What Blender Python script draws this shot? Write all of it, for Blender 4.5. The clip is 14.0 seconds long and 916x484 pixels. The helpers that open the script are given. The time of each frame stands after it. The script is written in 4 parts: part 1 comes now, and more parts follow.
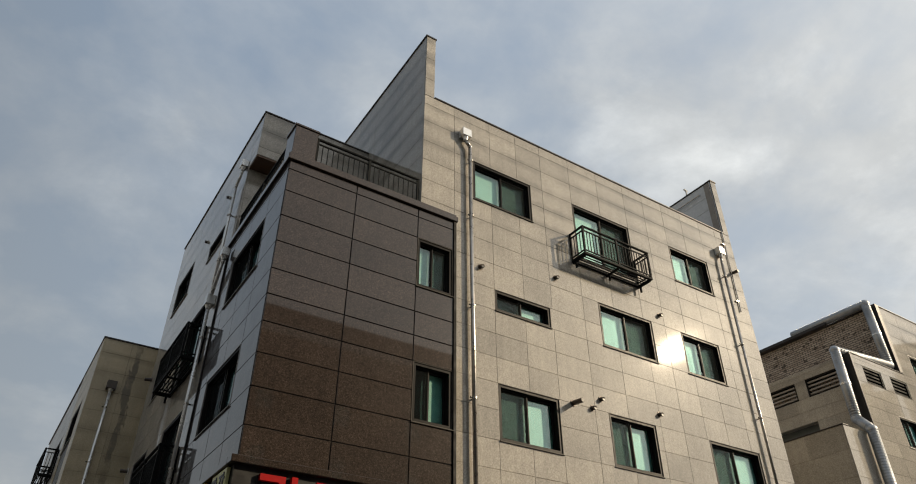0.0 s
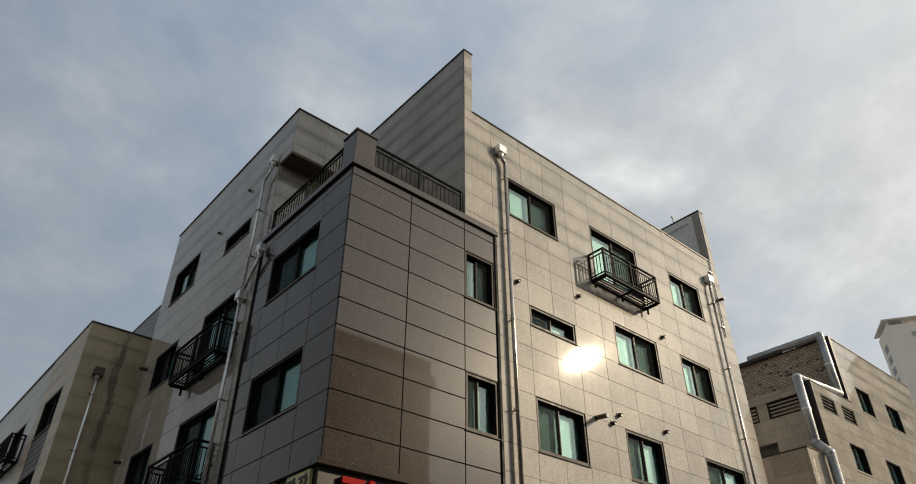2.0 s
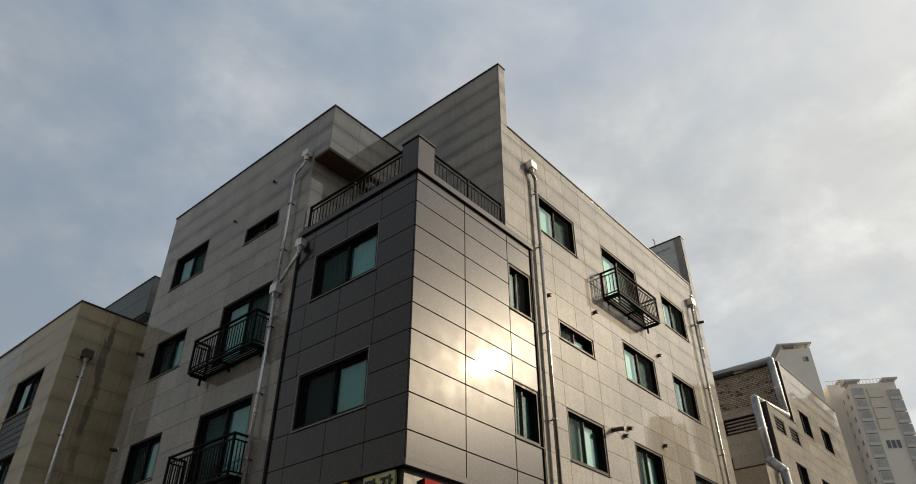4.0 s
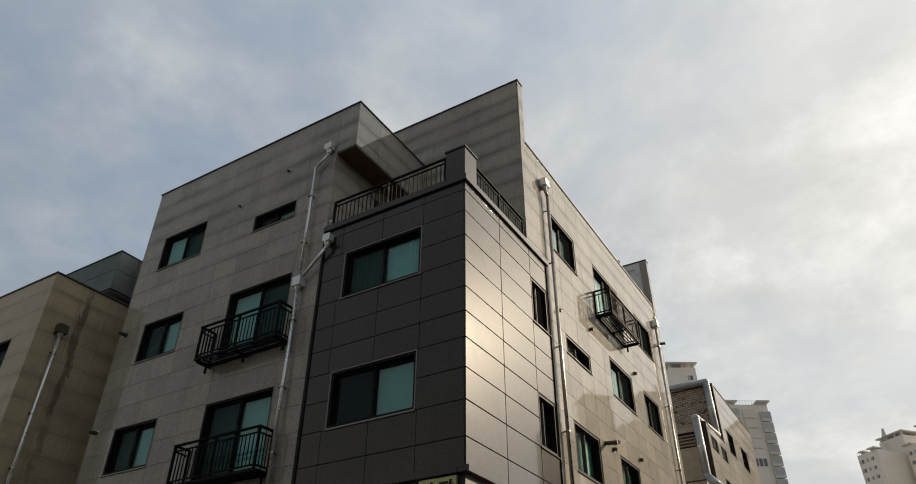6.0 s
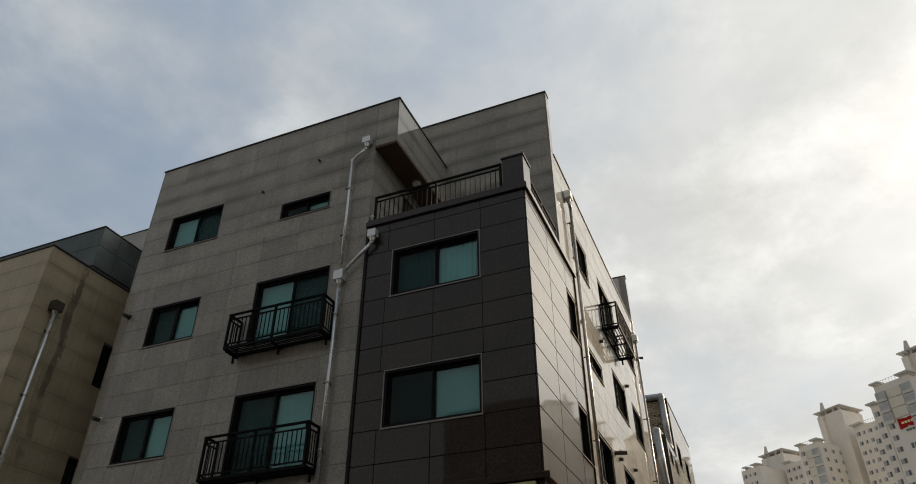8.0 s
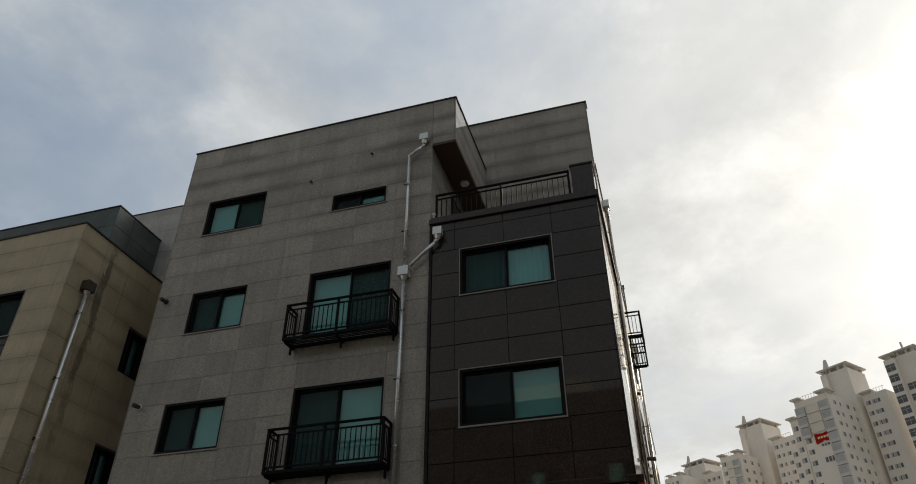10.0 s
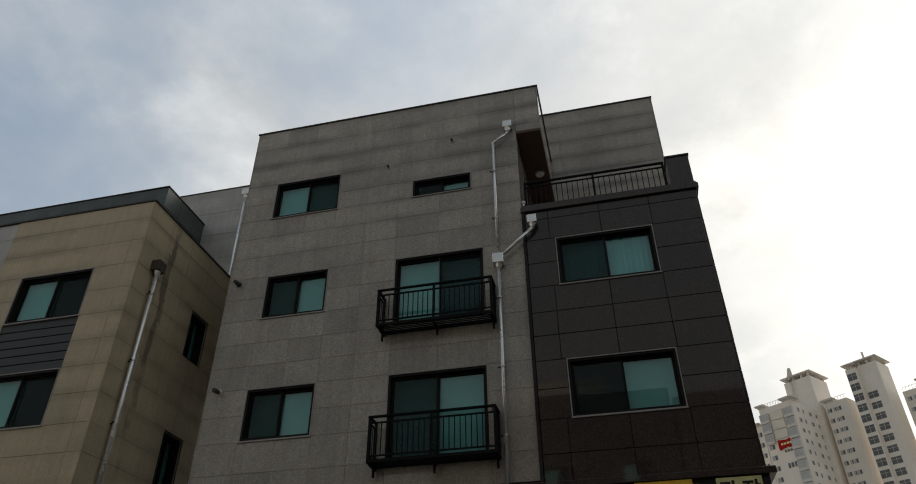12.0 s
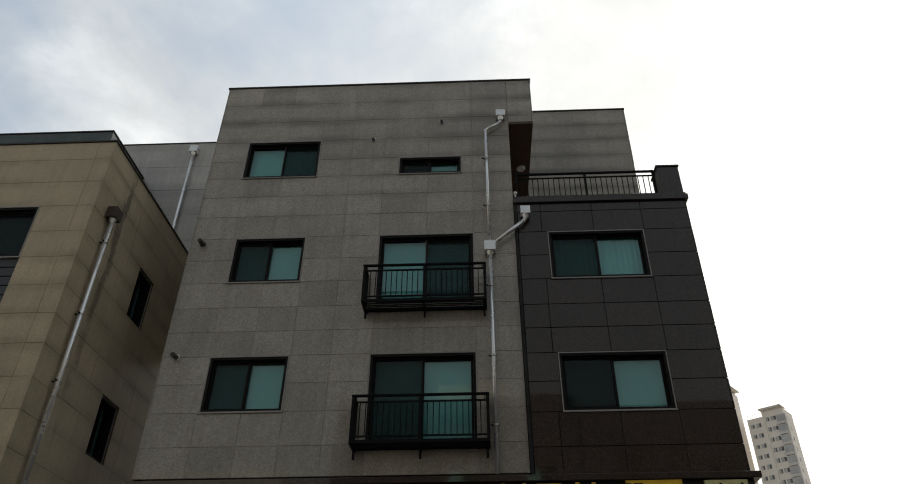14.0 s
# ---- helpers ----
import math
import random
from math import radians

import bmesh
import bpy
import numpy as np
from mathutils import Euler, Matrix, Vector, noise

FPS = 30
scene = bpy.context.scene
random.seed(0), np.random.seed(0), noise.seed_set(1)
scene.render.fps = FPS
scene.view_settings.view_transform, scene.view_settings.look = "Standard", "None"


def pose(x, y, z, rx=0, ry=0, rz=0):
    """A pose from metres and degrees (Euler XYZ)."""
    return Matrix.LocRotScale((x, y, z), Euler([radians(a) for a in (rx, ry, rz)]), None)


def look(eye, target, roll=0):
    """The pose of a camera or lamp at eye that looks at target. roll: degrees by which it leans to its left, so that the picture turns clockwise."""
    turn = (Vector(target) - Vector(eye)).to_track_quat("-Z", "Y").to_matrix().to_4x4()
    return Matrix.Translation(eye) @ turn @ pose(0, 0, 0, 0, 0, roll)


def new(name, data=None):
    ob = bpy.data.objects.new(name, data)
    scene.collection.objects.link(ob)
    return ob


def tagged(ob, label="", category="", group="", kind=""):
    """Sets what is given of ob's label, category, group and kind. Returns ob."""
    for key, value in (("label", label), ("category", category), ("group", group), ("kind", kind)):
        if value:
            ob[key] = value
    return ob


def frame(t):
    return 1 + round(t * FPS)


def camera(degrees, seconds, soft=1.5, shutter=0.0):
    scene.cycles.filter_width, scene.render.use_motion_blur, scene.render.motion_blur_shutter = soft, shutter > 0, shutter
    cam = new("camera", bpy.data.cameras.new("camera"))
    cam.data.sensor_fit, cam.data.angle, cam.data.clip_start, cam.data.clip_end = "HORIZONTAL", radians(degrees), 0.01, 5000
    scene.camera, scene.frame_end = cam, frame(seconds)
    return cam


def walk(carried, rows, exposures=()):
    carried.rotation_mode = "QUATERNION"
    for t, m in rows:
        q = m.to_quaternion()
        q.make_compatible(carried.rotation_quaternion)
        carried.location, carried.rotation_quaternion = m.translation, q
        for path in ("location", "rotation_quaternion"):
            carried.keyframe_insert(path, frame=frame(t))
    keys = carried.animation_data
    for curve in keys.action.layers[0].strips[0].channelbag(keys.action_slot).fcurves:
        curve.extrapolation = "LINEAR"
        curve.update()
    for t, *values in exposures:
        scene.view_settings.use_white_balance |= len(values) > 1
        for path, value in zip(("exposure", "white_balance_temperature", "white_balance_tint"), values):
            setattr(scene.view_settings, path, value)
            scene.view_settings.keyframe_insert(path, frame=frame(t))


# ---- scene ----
cam = camera(65.9, 14.0, soft=1.0)
PATH = [
    (0, (-0.033, -0.074, 1.493), (8.945, 13.726, 12.849), -0.03),
    (0.5, (-0.653, 0.217, 1.493), (8.692, 13.778, 12.840), 0.09),
    (1, (-1.320, 0.497, 1.502), (8.358, 13.823, 12.848), 0.01),
    (1.5, (-1.932, 0.806, 1.504), (8.341, 13.687, 12.841), 0.03),
    (2, (-2.561, 1.145, 1.471), (8.200, 13.602, 12.829), 0.02),
    (2.5, (-3.173, 1.551, 1.451), (8.219, 13.441, 12.803), -0.00),
    (3, (-3.792, 1.953, 1.462), (8.034, 13.435, 12.790), -0.02),
    (3.5, (-4.385, 2.414, 1.439), (7.836, 13.479, 12.762), 0.03),
    (4, (-4.984, 2.864, 1.434), (7.483, 13.643, 12.765), -0.01),
    (6.5, (-7.466, 5.560, 1.476), (7.022, 13.528, 12.728), 0.22),
    (7, (-7.850, 6.220, 1.484), (6.934, 13.622, 12.739), 0.13),
    (7.5, (-8.213, 6.921, 1.481), (6.807, 13.784, 12.765), -0.01),
    (8, (-8.514, 7.629, 1.486), (6.701, 14.029, 12.781), -0.06),
    (10.5, (-9.720, 11.060, 1.416), (6.185, 15.464, 12.714), -0.22),
    (11, (-9.818, 11.790, 1.380), (6.144, 15.995, 12.673), -0.30),
    (11.5, (-9.910, 12.518, 1.352), (6.046, 16.601, 12.697), -0.40),
    (12, (-9.907, 13.256, 1.352), (6.126, 17.005, 12.705), -0.45),
    (12.5, (-9.947, 13.879, 1.322), (6.171, 17.109, 12.713), -0.54),
    (13, (-9.884, 14.494, 1.290), (6.427, 16.686, 12.654), -0.38),
    (13.5, (-9.802, 15.106, 1.275), (6.571, 16.553, 12.669), -0.50),
    (14, (-9.635, 15.649, 1.277), (6.802, 16.168, 12.659), -0.44),
]
walk(cam, [(t, look(eye, target, roll)) for t, eye, target, roll in PATH],
     exposures=((0.0, 0.1), (2.0, 0.06), (4.0, 0.0), (10.5, 0.0), (12.0, 0.1), (13.0, 0.28), (14.0, 0.34)))

# ---- world, sun ----
SUN_AZ, SUN_EL = -38.4, 24.75
sun_dir = Vector((math.cos(radians(SUN_EL)) * math.cos(radians(SUN_AZ)), math.cos(radians(SUN_EL)) * math.sin(radians(SUN_AZ)), math.sin(radians(SUN_EL))))
world = bpy.data.worlds.new("world")
scene.world = world
world.use_nodes = True


def node(tree, kind, **values):
    n = tree.nodes.new(kind)
    for key, value in values.items():
        if key in n.inputs:
            n.inputs[key].default_value = value
        else:
            setattr(n, key, value)
    return n


def math_node(tree, op, a, b=None, c=None, clamp=False):
    n = tree.nodes.new("ShaderNodeMath")
    n.operation, n.use_clamp = op, clamp
    for i, v in enumerate((a, b, c)):
        if v is None:
            continue
        if isinstance(v, (int, float)):
            n.inputs[i].default_value = v
        else:
            tree.links.new(v, n.inputs[i])
    return n.outputs[0]


def ramp(tree, fac, *stops):
    n = tree.nodes.new("ShaderNodeValToRGB")
    while len(n.color_ramp.elements) < len(stops):
        n.color_ramp.elements.new(0.5)
    for e, (p, c) in zip(n.color_ramp.elements, stops):
        e.position = p
        e.color = (*c, 1) if isinstance(c, tuple) else (c, c, c, 1)
    tree.links.new(fac, n.inputs[0])
    return n.outputs[0]


def mix_color(tree, fac, a, b, blend="MIX"):
    n = tree.nodes.new("ShaderNodeMix")
    n.data_type, n.blend_type = "RGBA", blend
    for i, v in ((0, fac), (6, a), (7, b)):
        if isinstance(v, (int, float)):
            n.inputs[i].default_value = v
        elif isinstance(v, tuple):
            n.inputs[i].default_value = (*v, 1)
        else:
            tree.links.new(v, n.inputs[i])
    return n.outputs[2]


def noise_tex(tree, vector, scale, detail=4.0, rough=0.55, distort=0.0):
    n = node(tree, "ShaderNodeTexNoise", Scale=scale, Detail=detail, Roughness=rough, Distortion=distort)
    tree.links.new(vector, n.inputs["Vector"])
    return n.outputs["Fac"]


def build_sky():
    tr = world.node_tree
    bg = tr.nodes["Background"]
    sky = tr.nodes.new("ShaderNodeTexSky")
    sky.sky_type, sky.sun_disc = "NISHITA", False
    sky.sun_elevation, sky.sun_rotation = radians(SUN_EL), radians(90 - SUN_AZ)
    sky.dust_density, sky.air_density = 2.5, 1.0
    sky_scaled = mix_color(tr, 1.0, sky.outputs[0], (0.085, 0.085, 0.085), "MULTIPLY")
    way = tr.nodes.new("ShaderNodeTexCoord").outputs["Generated"]
    # thin cloud sheets, stretched flat by their height over the horizon
    sep = tr.nodes.new("ShaderNodeSeparateXYZ")
    tr.links.new(way, sep.inputs[0])
    up = math_node(tr, "MAXIMUM", sep.outputs[2], 0.02)
    lift = math_node(tr, "ADD", up, 0.25)
    comb = tr.nodes.new("ShaderNodeCombineXYZ")
    tr.links.new(math_node(tr, "DIVIDE", sep.outputs[0], lift), comb.inputs[0])
    tr.links.new(math_node(tr, "DIVIDE", sep.outputs[1], lift), comb.inputs[1])
    flat = comb.outputs[0]
    big = noise_tex(tr, flat, 1.5, 7.0, 0.56, 0.3)
    fine = noise_tex(tr, flat, 4.6, 7.0, 0.58, 0.2)
    dot = tr.nodes.new("ShaderNodeVectorMath")
    dot.operation = "DOT_PRODUCT"
    tr.links.new(way, dot.inputs[0])
    dot.inputs[1].default_value = sun_dir
    near = math_node(tr, "MAXIMUM", dot.outputs["Value"], 0.0)
    amount = math_node(tr, "ADD", math_node(tr, "MULTIPLY", big, 0.7), math_node(tr, "MULTIPLY", fine, 0.3))
    amount = math_node(tr, "ADD", amount, math_node(tr, "MULTIPLY_ADD", dot.outputs["Value"], 0.11, -0.01))
    amount = math_node(tr, "ADD", amount, math_node(tr, "MULTIPLY_ADD", sep.outputs[0], 0.08, -0.02))
    cover = ramp(tr, amount, (0.41, 0.0), (0.52, 0.33), (0.62, 0.74), (0.73, 0.94))
    tone = ramp(tr, fine, (0.3, 0.84), (0.7, 1.10))
    glow = math_node(tr, "MULTIPLY", math_node(tr, "POWER", near, 4.0), 0.24)
    aureole = math_node(tr, "MULTIPLY", math_node(tr, "POWER", near, 30.0), 1.2)
    # hazy light blue between the clouds, paler towards the horizon
    haze = ramp(tr, sep.outputs[2], (0.0, (0.52, 0.53, 0.53)), (0.35, (0.39, 0.45, 0.51)), (0.75, (0.31, 0.395, 0.51)))
    clear = mix_color(tr, 0.75, sky_scaled, haze)
    clear = mix_color(tr, math_node(tr, "POWER", near, 3.0), clear, (0.63, 0.65, 0.65))
    clear = mix_color(tr, 1.0, clear, ramp(tr, near, (0.0, 0.95), (1.0, 1.3)), "MULTIPLY")
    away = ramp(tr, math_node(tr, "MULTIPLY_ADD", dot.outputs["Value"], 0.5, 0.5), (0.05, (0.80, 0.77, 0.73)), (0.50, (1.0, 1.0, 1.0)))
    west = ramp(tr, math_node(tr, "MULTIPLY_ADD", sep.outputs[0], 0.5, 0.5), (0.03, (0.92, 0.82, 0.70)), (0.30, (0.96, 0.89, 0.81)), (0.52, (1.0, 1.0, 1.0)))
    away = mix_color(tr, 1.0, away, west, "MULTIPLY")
    light = math_node(tr, "ADD", math_node(tr, "ADD", math_node(tr, "MULTIPLY", near, 0.12), 0.535), glow)
    puffs = ramp(tr, noise_tex(tr, flat, 3.0, 9.0, 0.64, 0.15), (0.50, 0.0), (0.60, 0.45), (0.70, 1.0))
    light = math_node(tr, "ADD", light, math_node(tr, "MULTIPLY", puffs, 0.22))
    cloud = mix_color(tr, 1.0, tone, ramp(tr, near, (0.2, (0.96, 1.0, 1.01)), (0.97, (1.02, 1.0, 0.94))), "MULTIPLY")
    lit = tr.nodes.new("ShaderNodeVectorMath")
    lit.operation = "SCALE"
    tr.links.new(cloud, lit.inputs[0])
    tr.links.new(light, lit.inputs["Scale"])
    hot = tr.nodes.new("ShaderNodeVectorMath")
    hot.operation = "SCALE"
    hot.inputs[0].default_value = (1.0, 0.91, 0.76)
    tr.links.new(aureole, hot.inputs["Scale"])
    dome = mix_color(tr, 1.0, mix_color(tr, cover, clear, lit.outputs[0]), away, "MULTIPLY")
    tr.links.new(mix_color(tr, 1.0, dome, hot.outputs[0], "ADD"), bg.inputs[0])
    bg.inputs[1].default_value = 1.0


build_sky()
sun = new("sun", bpy.data.lights.new("sun", "SUN"))
sun.data.energy, sun.data.angle, sun.data.color = 3.3, radians(0.55), (1.0, 0.81, 0.56)
sun.matrix_world = look((60, -50, 60), Vector((60, -50, 60)) - sun_dir)

# ---- materials ----


def material(name, base=(0.5, 0.5, 0.5), rough=0.5, metal=0.0):
    m = bpy.data.materials.new(name)
    m.use_nodes = True
    b = m.node_tree.nodes["Principled BSDF"]
    b.inputs["Base Color"].default_value = (*base, 1)
    b.inputs["Roughness"].default_value = rough
    b.inputs["Metallic"].default_value = metal
    return m, m.node_tree, b


def place_of(tr):
    return tr.nodes.new("ShaderNodeNewGeometry").outputs["Position"]


def bump(tr, height, strength, distance, bsdf):
    n = node(tr, "ShaderNodeBump", Strength=strength, Distance=distance)
    tr.links.new(height, n.inputs["Height"])
    tr.links.new(n.outputs[0], bsdf.inputs["Normal"])


def granite(name, dark, mid, pale, rough=0.1, stain=0.0, spread=0.12, grain=95.0, ior=1.52, clump=0.0, stain_from=10.2):
    """Polished stone: crystal grain, cloudy patches, a tone of its own for each slab, damp bands along the joints."""
    m, tr, b = material(name, mid, rough)
    pos = place_of(tr)
    crystals = node(tr, "ShaderNodeTexVoronoi", Scale=grain)
    tr.links.new(pos, crystals.inputs["Vector"])
    sep = tr.nodes.new("ShaderNodeSeparateColor")
    tr.links.new(crystals.outputs["Color"], sep.inputs[0])
    fleck = ramp(tr, sep.outputs[0], (0.0, dark), (0.34, mid), (0.66, mid), (1.0, pale))
    if clump:
        lumps = node(tr, "ShaderNodeTexVoronoi", Scale=grain * 0.42)
        tr.links.new(pos, lumps.inputs["Vector"])
        lump_tone = tr.nodes.new("ShaderNodeSeparateColor")
        tr.links.new(lumps.outputs["Color"], lump_tone.inputs[0])
        fleck = mix_color(tr, 1.0, fleck, ramp(tr, lump_tone.outputs[1], (0.0, 1.0 - clump), (0.5, 1.0), (1.0, 1.0 + clump)), "MULTIPLY")
    patch = noise_tex(tr, pos, 0.9, 5.0, 0.6)
    col = mix_color(tr, 1.0, fleck, ramp(tr, patch, (0.3, 0.86), (0.7, 1.12)), "MULTIPLY")
    info = tr.nodes.new("ShaderNodeObjectInfo")
    col = mix_color(tr, 1.0, col, ramp(tr, info.outputs["Random"], (0.0, 1.0 - spread), (1.0, 1.0 + spread)), "MULTIPLY")
    streak_map = node(tr, "ShaderNodeMapping", Scale=(5.0, 5.0, 0.35))
    tr.links.new(pos, streak_map.inputs[0])
    streak = noise_tex(tr, streak_map.outputs[0], 1.6, 5.0, 0.65)
    col = mix_color(tr, 1.0, col, ramp(tr, streak, (0.30, 0.90), (0.62, 1.03)), "MULTIPLY")
    if stain:
        local = tr.nodes.new("ShaderNodeTexCoord").outputs["Object"]
        ls = tr.nodes.new("ShaderNodeSeparateXYZ")
        tr.links.new(local, ls.inputs[0])
        edge = math_node(tr, "ABSOLUTE", ls.outputs[2])
        wob = noise_tex(tr, pos, 2.4, 4.0, 0.6)
        edge = math_node(tr, "ADD", edge, math_node(tr, "MULTIPLY", wob, 0.12))
        band = ramp(tr, edge, (0.18, 0.0), (0.31, 1.0))
        ws = tr.nodes.new("ShaderNodeSeparateXYZ")
        tr.links.new(pos, ws.inputs[0])
        high = math_node(tr, "MULTIPLY", math_node(tr, "SUBTRACT", ws.outputs[2], stain_from), 0.4, clamp=True)
        damp = math_node(tr, "MULTIPLY", math_node(tr, "MULTIPLY", band, high), stain)
        damp = math_node(tr, "MULTIPLY", damp, ramp(tr, noise_tex(tr, pos, 0.6, 3.0), (0.38, 0.15), (0.62, 1.0)))
        col = mix_color(tr, damp, col, tuple(c * 0.62 for c in dark))
    tr.links.new(col, b.inputs["Base Color"])
    rr = ramp(tr, noise_tex(tr, pos, 3.0, 4.0), (0.3, rough * 0.92), (0.7, rough * 1.1))
    tr.links.new(rr, b.inputs["Roughness"])
    b.inputs["IOR"].default_value = ior
    return m


def plain(name, base, rough=0.5, metal=0.0, amount=0.12, scale=6.0, relief=0.0):
    m, tr, b = material(name, base, rough, metal)
    pos = place_of(tr)
    n1 = noise_tex(tr, pos, scale, 6.0, 0.6)
    n2 = noise_tex(tr, pos, scale * 14, 3.0, 0.6)
    col = mix_color(tr, 1.0, base, ramp(tr, n1, (0.3, 1 - amount), (0.7, 1 + amount)), "MULTIPLY")
    col = mix_color(tr, 1.0, col, ramp(tr, n2, (0.3, 1 - amount * 0.5), (0.7, 1 + amount * 0.5)), "MULTIPLY")
    tr.links.new(col, b.inputs["Base Color"])
    tr.links.new(ramp(tr, n1, (0.3, rough * 0.8), (0.7, min(1.0, rough * 1.2))), b.inputs["Roughness"])
    if relief:
        bump(tr, n2, 0.4, relief, b)
    return m


def glass(name, tint):
    m, tr, b = material(name)
    tr.nodes.remove(b)
    out = tr.nodes["Material Output"]
    thru = node(tr, "ShaderNodeBsdfTransparent", Color=(*tint, 1))
    gloss = node(tr, "ShaderNodeBsdfGlossy", Roughness=0.01)
    facing = tr.nodes.new("ShaderNodeLayerWeight").outputs["Facing"]
    shine = math_node(tr, "ADD", math_node(tr, "MULTIPLY", math_node(tr, "POWER", facing, 5.0), 0.90), 0.08)
    mixer = tr.nodes.new("ShaderNodeMixShader")
    tr.links.new(shine, mixer.inputs[0])
    tr.links.new(thru.outputs[0], mixer.inputs[1])
    tr.links.new(gloss.outputs[0], mixer.inputs[2])
    tr.links.new(mixer.outputs[0], out.inputs["Surface"])
    return m


def mesh_screen(name, tint):
    """Fine insect netting: half open."""
    m, tr, b = material(name, tint, 0.9)
    b.inputs["Specular IOR Level"].default_value = 0.0
    out = tr.nodes["Material Output"]
    thru = node(tr, "ShaderNodeBsdfTransparent")
    mixer = node(tr, "ShaderNodeMixShader", Fac=0.36)
    tr.links.new(thru.outputs[0], mixer.inputs[1])
    tr.links.new(b.outputs[0], mixer.inputs[2])
    tr.links.new(mixer.outputs[0], out.inputs["Surface"])
    return m


GREY_STONE = granite("grey_granite", (0.27, 0.248, 0.211), (0.36, 0.331, 0.283), (0.455, 0.419, 0.36), 0.30, stain=0.75, spread=0.13, grain=100.0, clump=0.15)
DARK_STONE = granite("brown_granite", (0.020, 0.0150, 0.0122), (0.037, 0.0275, 0.0222), (0.078, 0.056, 0.045), 0.30, spread=0.12, grain=75.0, ior=1.5, clump=0.16)
for stone, ior, broad, polish in ((DARK_STONE, 1.54, 0.085, 0.82), (GREY_STONE, 1.52, 0.014, 0.95)):
    ins = stone.node_tree.nodes["Principled BSDF"].inputs
    ins["Coat Weight"].default_value, ins["Coat Roughness"].default_value, ins["Coat IOR"].default_value = polish, 0.032, ior
    ins["Specular IOR Level"].default_value = broad


def damp_streak(m, line, x_top, half):
    """A dark water stain with ragged edges running down a wall below a leak."""
    tr = m.node_tree
    b = tr.nodes["Principled BSDF"]
    col = b.inputs["Base Color"].links[0].from_socket
    pos = place_of(tr)
    sep = tr.nodes.new("ShaderNodeSeparateXYZ")
    tr.links.new(pos, sep.inputs[0])
    squash = node(tr, "ShaderNodeMapping", Scale=(3.0, 3.0, 0.9))
    tr.links.new(pos, squash.inputs[0])
    wob = noise_tex(tr, squash.outputs[0], 1.3, 6.0, 0.65)
    off = math_node(tr, "ABSOLUTE", math_node(tr, "ADD", math_node(tr, "SUBTRACT", sep.outputs[0], x_top), math_node(tr, "MULTIPLY", math_node(tr, "SUBTRACT", wob, 0.5), 0.5)))
    core = ramp(tr, off, (half * 0.7, 1.0), (half, 0.0))
    fade = ramp(tr, math_node(tr, "DIVIDE", sep.outputs[2], 12.0), (0.42, 0.0), (0.62, 0.8), (0.97, 1.0), (1.0, 0.5))
    south = math_node(tr, "LESS_THAN", math_node(tr, "ABSOLUTE", math_node(tr, "SUBTRACT", sep.outputs[1], line)), 0.05)
    broken = ramp(tr, noise_tex(tr, pos, 2.2, 5.0, 0.6), (0.40, 0.25), (0.56, 1.0))
    fac = math_node(tr, "MULTIPLY", math_node(tr, "MULTIPLY", core, fade), math_node(tr, "MULTIPLY", south, broken))
    tr.links.new(mix_color(tr, math_node(tr, "MULTIPLY", fac, 0.75), col, (0.07, 0.058, 0.045)), b.inputs["Base Color"])


JOINT_BROWN = plain("brown_joint", (0.10, 0.08, 0.055), 0.8)
BEIGE_STONE = granite("beige_stone", (0.37, 0.297, 0.185), (0.48, 0.397, 0.257), (0.55, 0.466, 0.32), 0.35, stain=0.5, spread=0.06, stain_from=3.0)
damp_streak(BEIGE_STONE, 23.50, 2.72, 0.10)
PALE_STONE = granite("pale_granite", (0.29, 0.285, 0.27), (0.43, 0.42, 0.40), (0.53, 0.52, 0.50), 0.3, stain=0.3, spread=0.07)
JOINT = plain("joint_sealant", (0.36, 0.33, 0.28), 0.8)
JOINT_DARK = plain("dark_joint", (0.012, 0.011, 0.010), 0.8)
COPING = plain("dark_bronze_coping", (0.035, 0.030, 0.027), 0.4, 0.3)
FRAME = plain("dark_bronze_window_frame", (0.016, 0.0145, 0.0135), 0.4, 0.0)
FRAME.node_tree.nodes["Principled BSDF"].inputs["Specular IOR Level"].default_value = 0.1
TRIM = plain("silver_window_trim", (0.31, 0.295, 0.275), 0.5, 0.2)
# copy of the trim for sunlit windows, darkened in colour against sun glare
TRIM_SUN = plain("sunlit_window_trim", (0.07, 0.063, 0.055), 0.5, 0.0)
TRIM_SUN.node_tree.nodes["Principled BSDF"].inputs["Specular IOR Level"].default_value = 0.15
IRON = plain("black_painted_iron", (0.009, 0.010, 0.010), 0.65, 0.0)
IRON.node_tree.nodes["Principled BSDF"].inputs["Specular IOR Level"].default_value = 0.1
STEEL = plain("stainless_pipe", (0.46, 0.43, 0.39), 0.30, 0.9, 0.2)
FLUE = plain("dull_brown_flue", (0.075, 0.06, 0.05), 0.45, 0.3, 0.2)
HOPPER = plain("galvanised_hopper", (0.80, 0.80, 0.78), 0.26, 0.6, 0.03, 1.5)
GLASS = glass("green_tinted_glass", (0.66, 0.905, 0.90))
FROST = plain("frosted_inner_pane", (0.50, 0.545, 0.53), 0.5, 0.0, 0.08, 1.2)
# dark sheet colour painted as shade inside rooms and recesses
ROOM_SHADE = plain("unlit_room_shade", (0.10, 0.115, 0.11), 0.9)
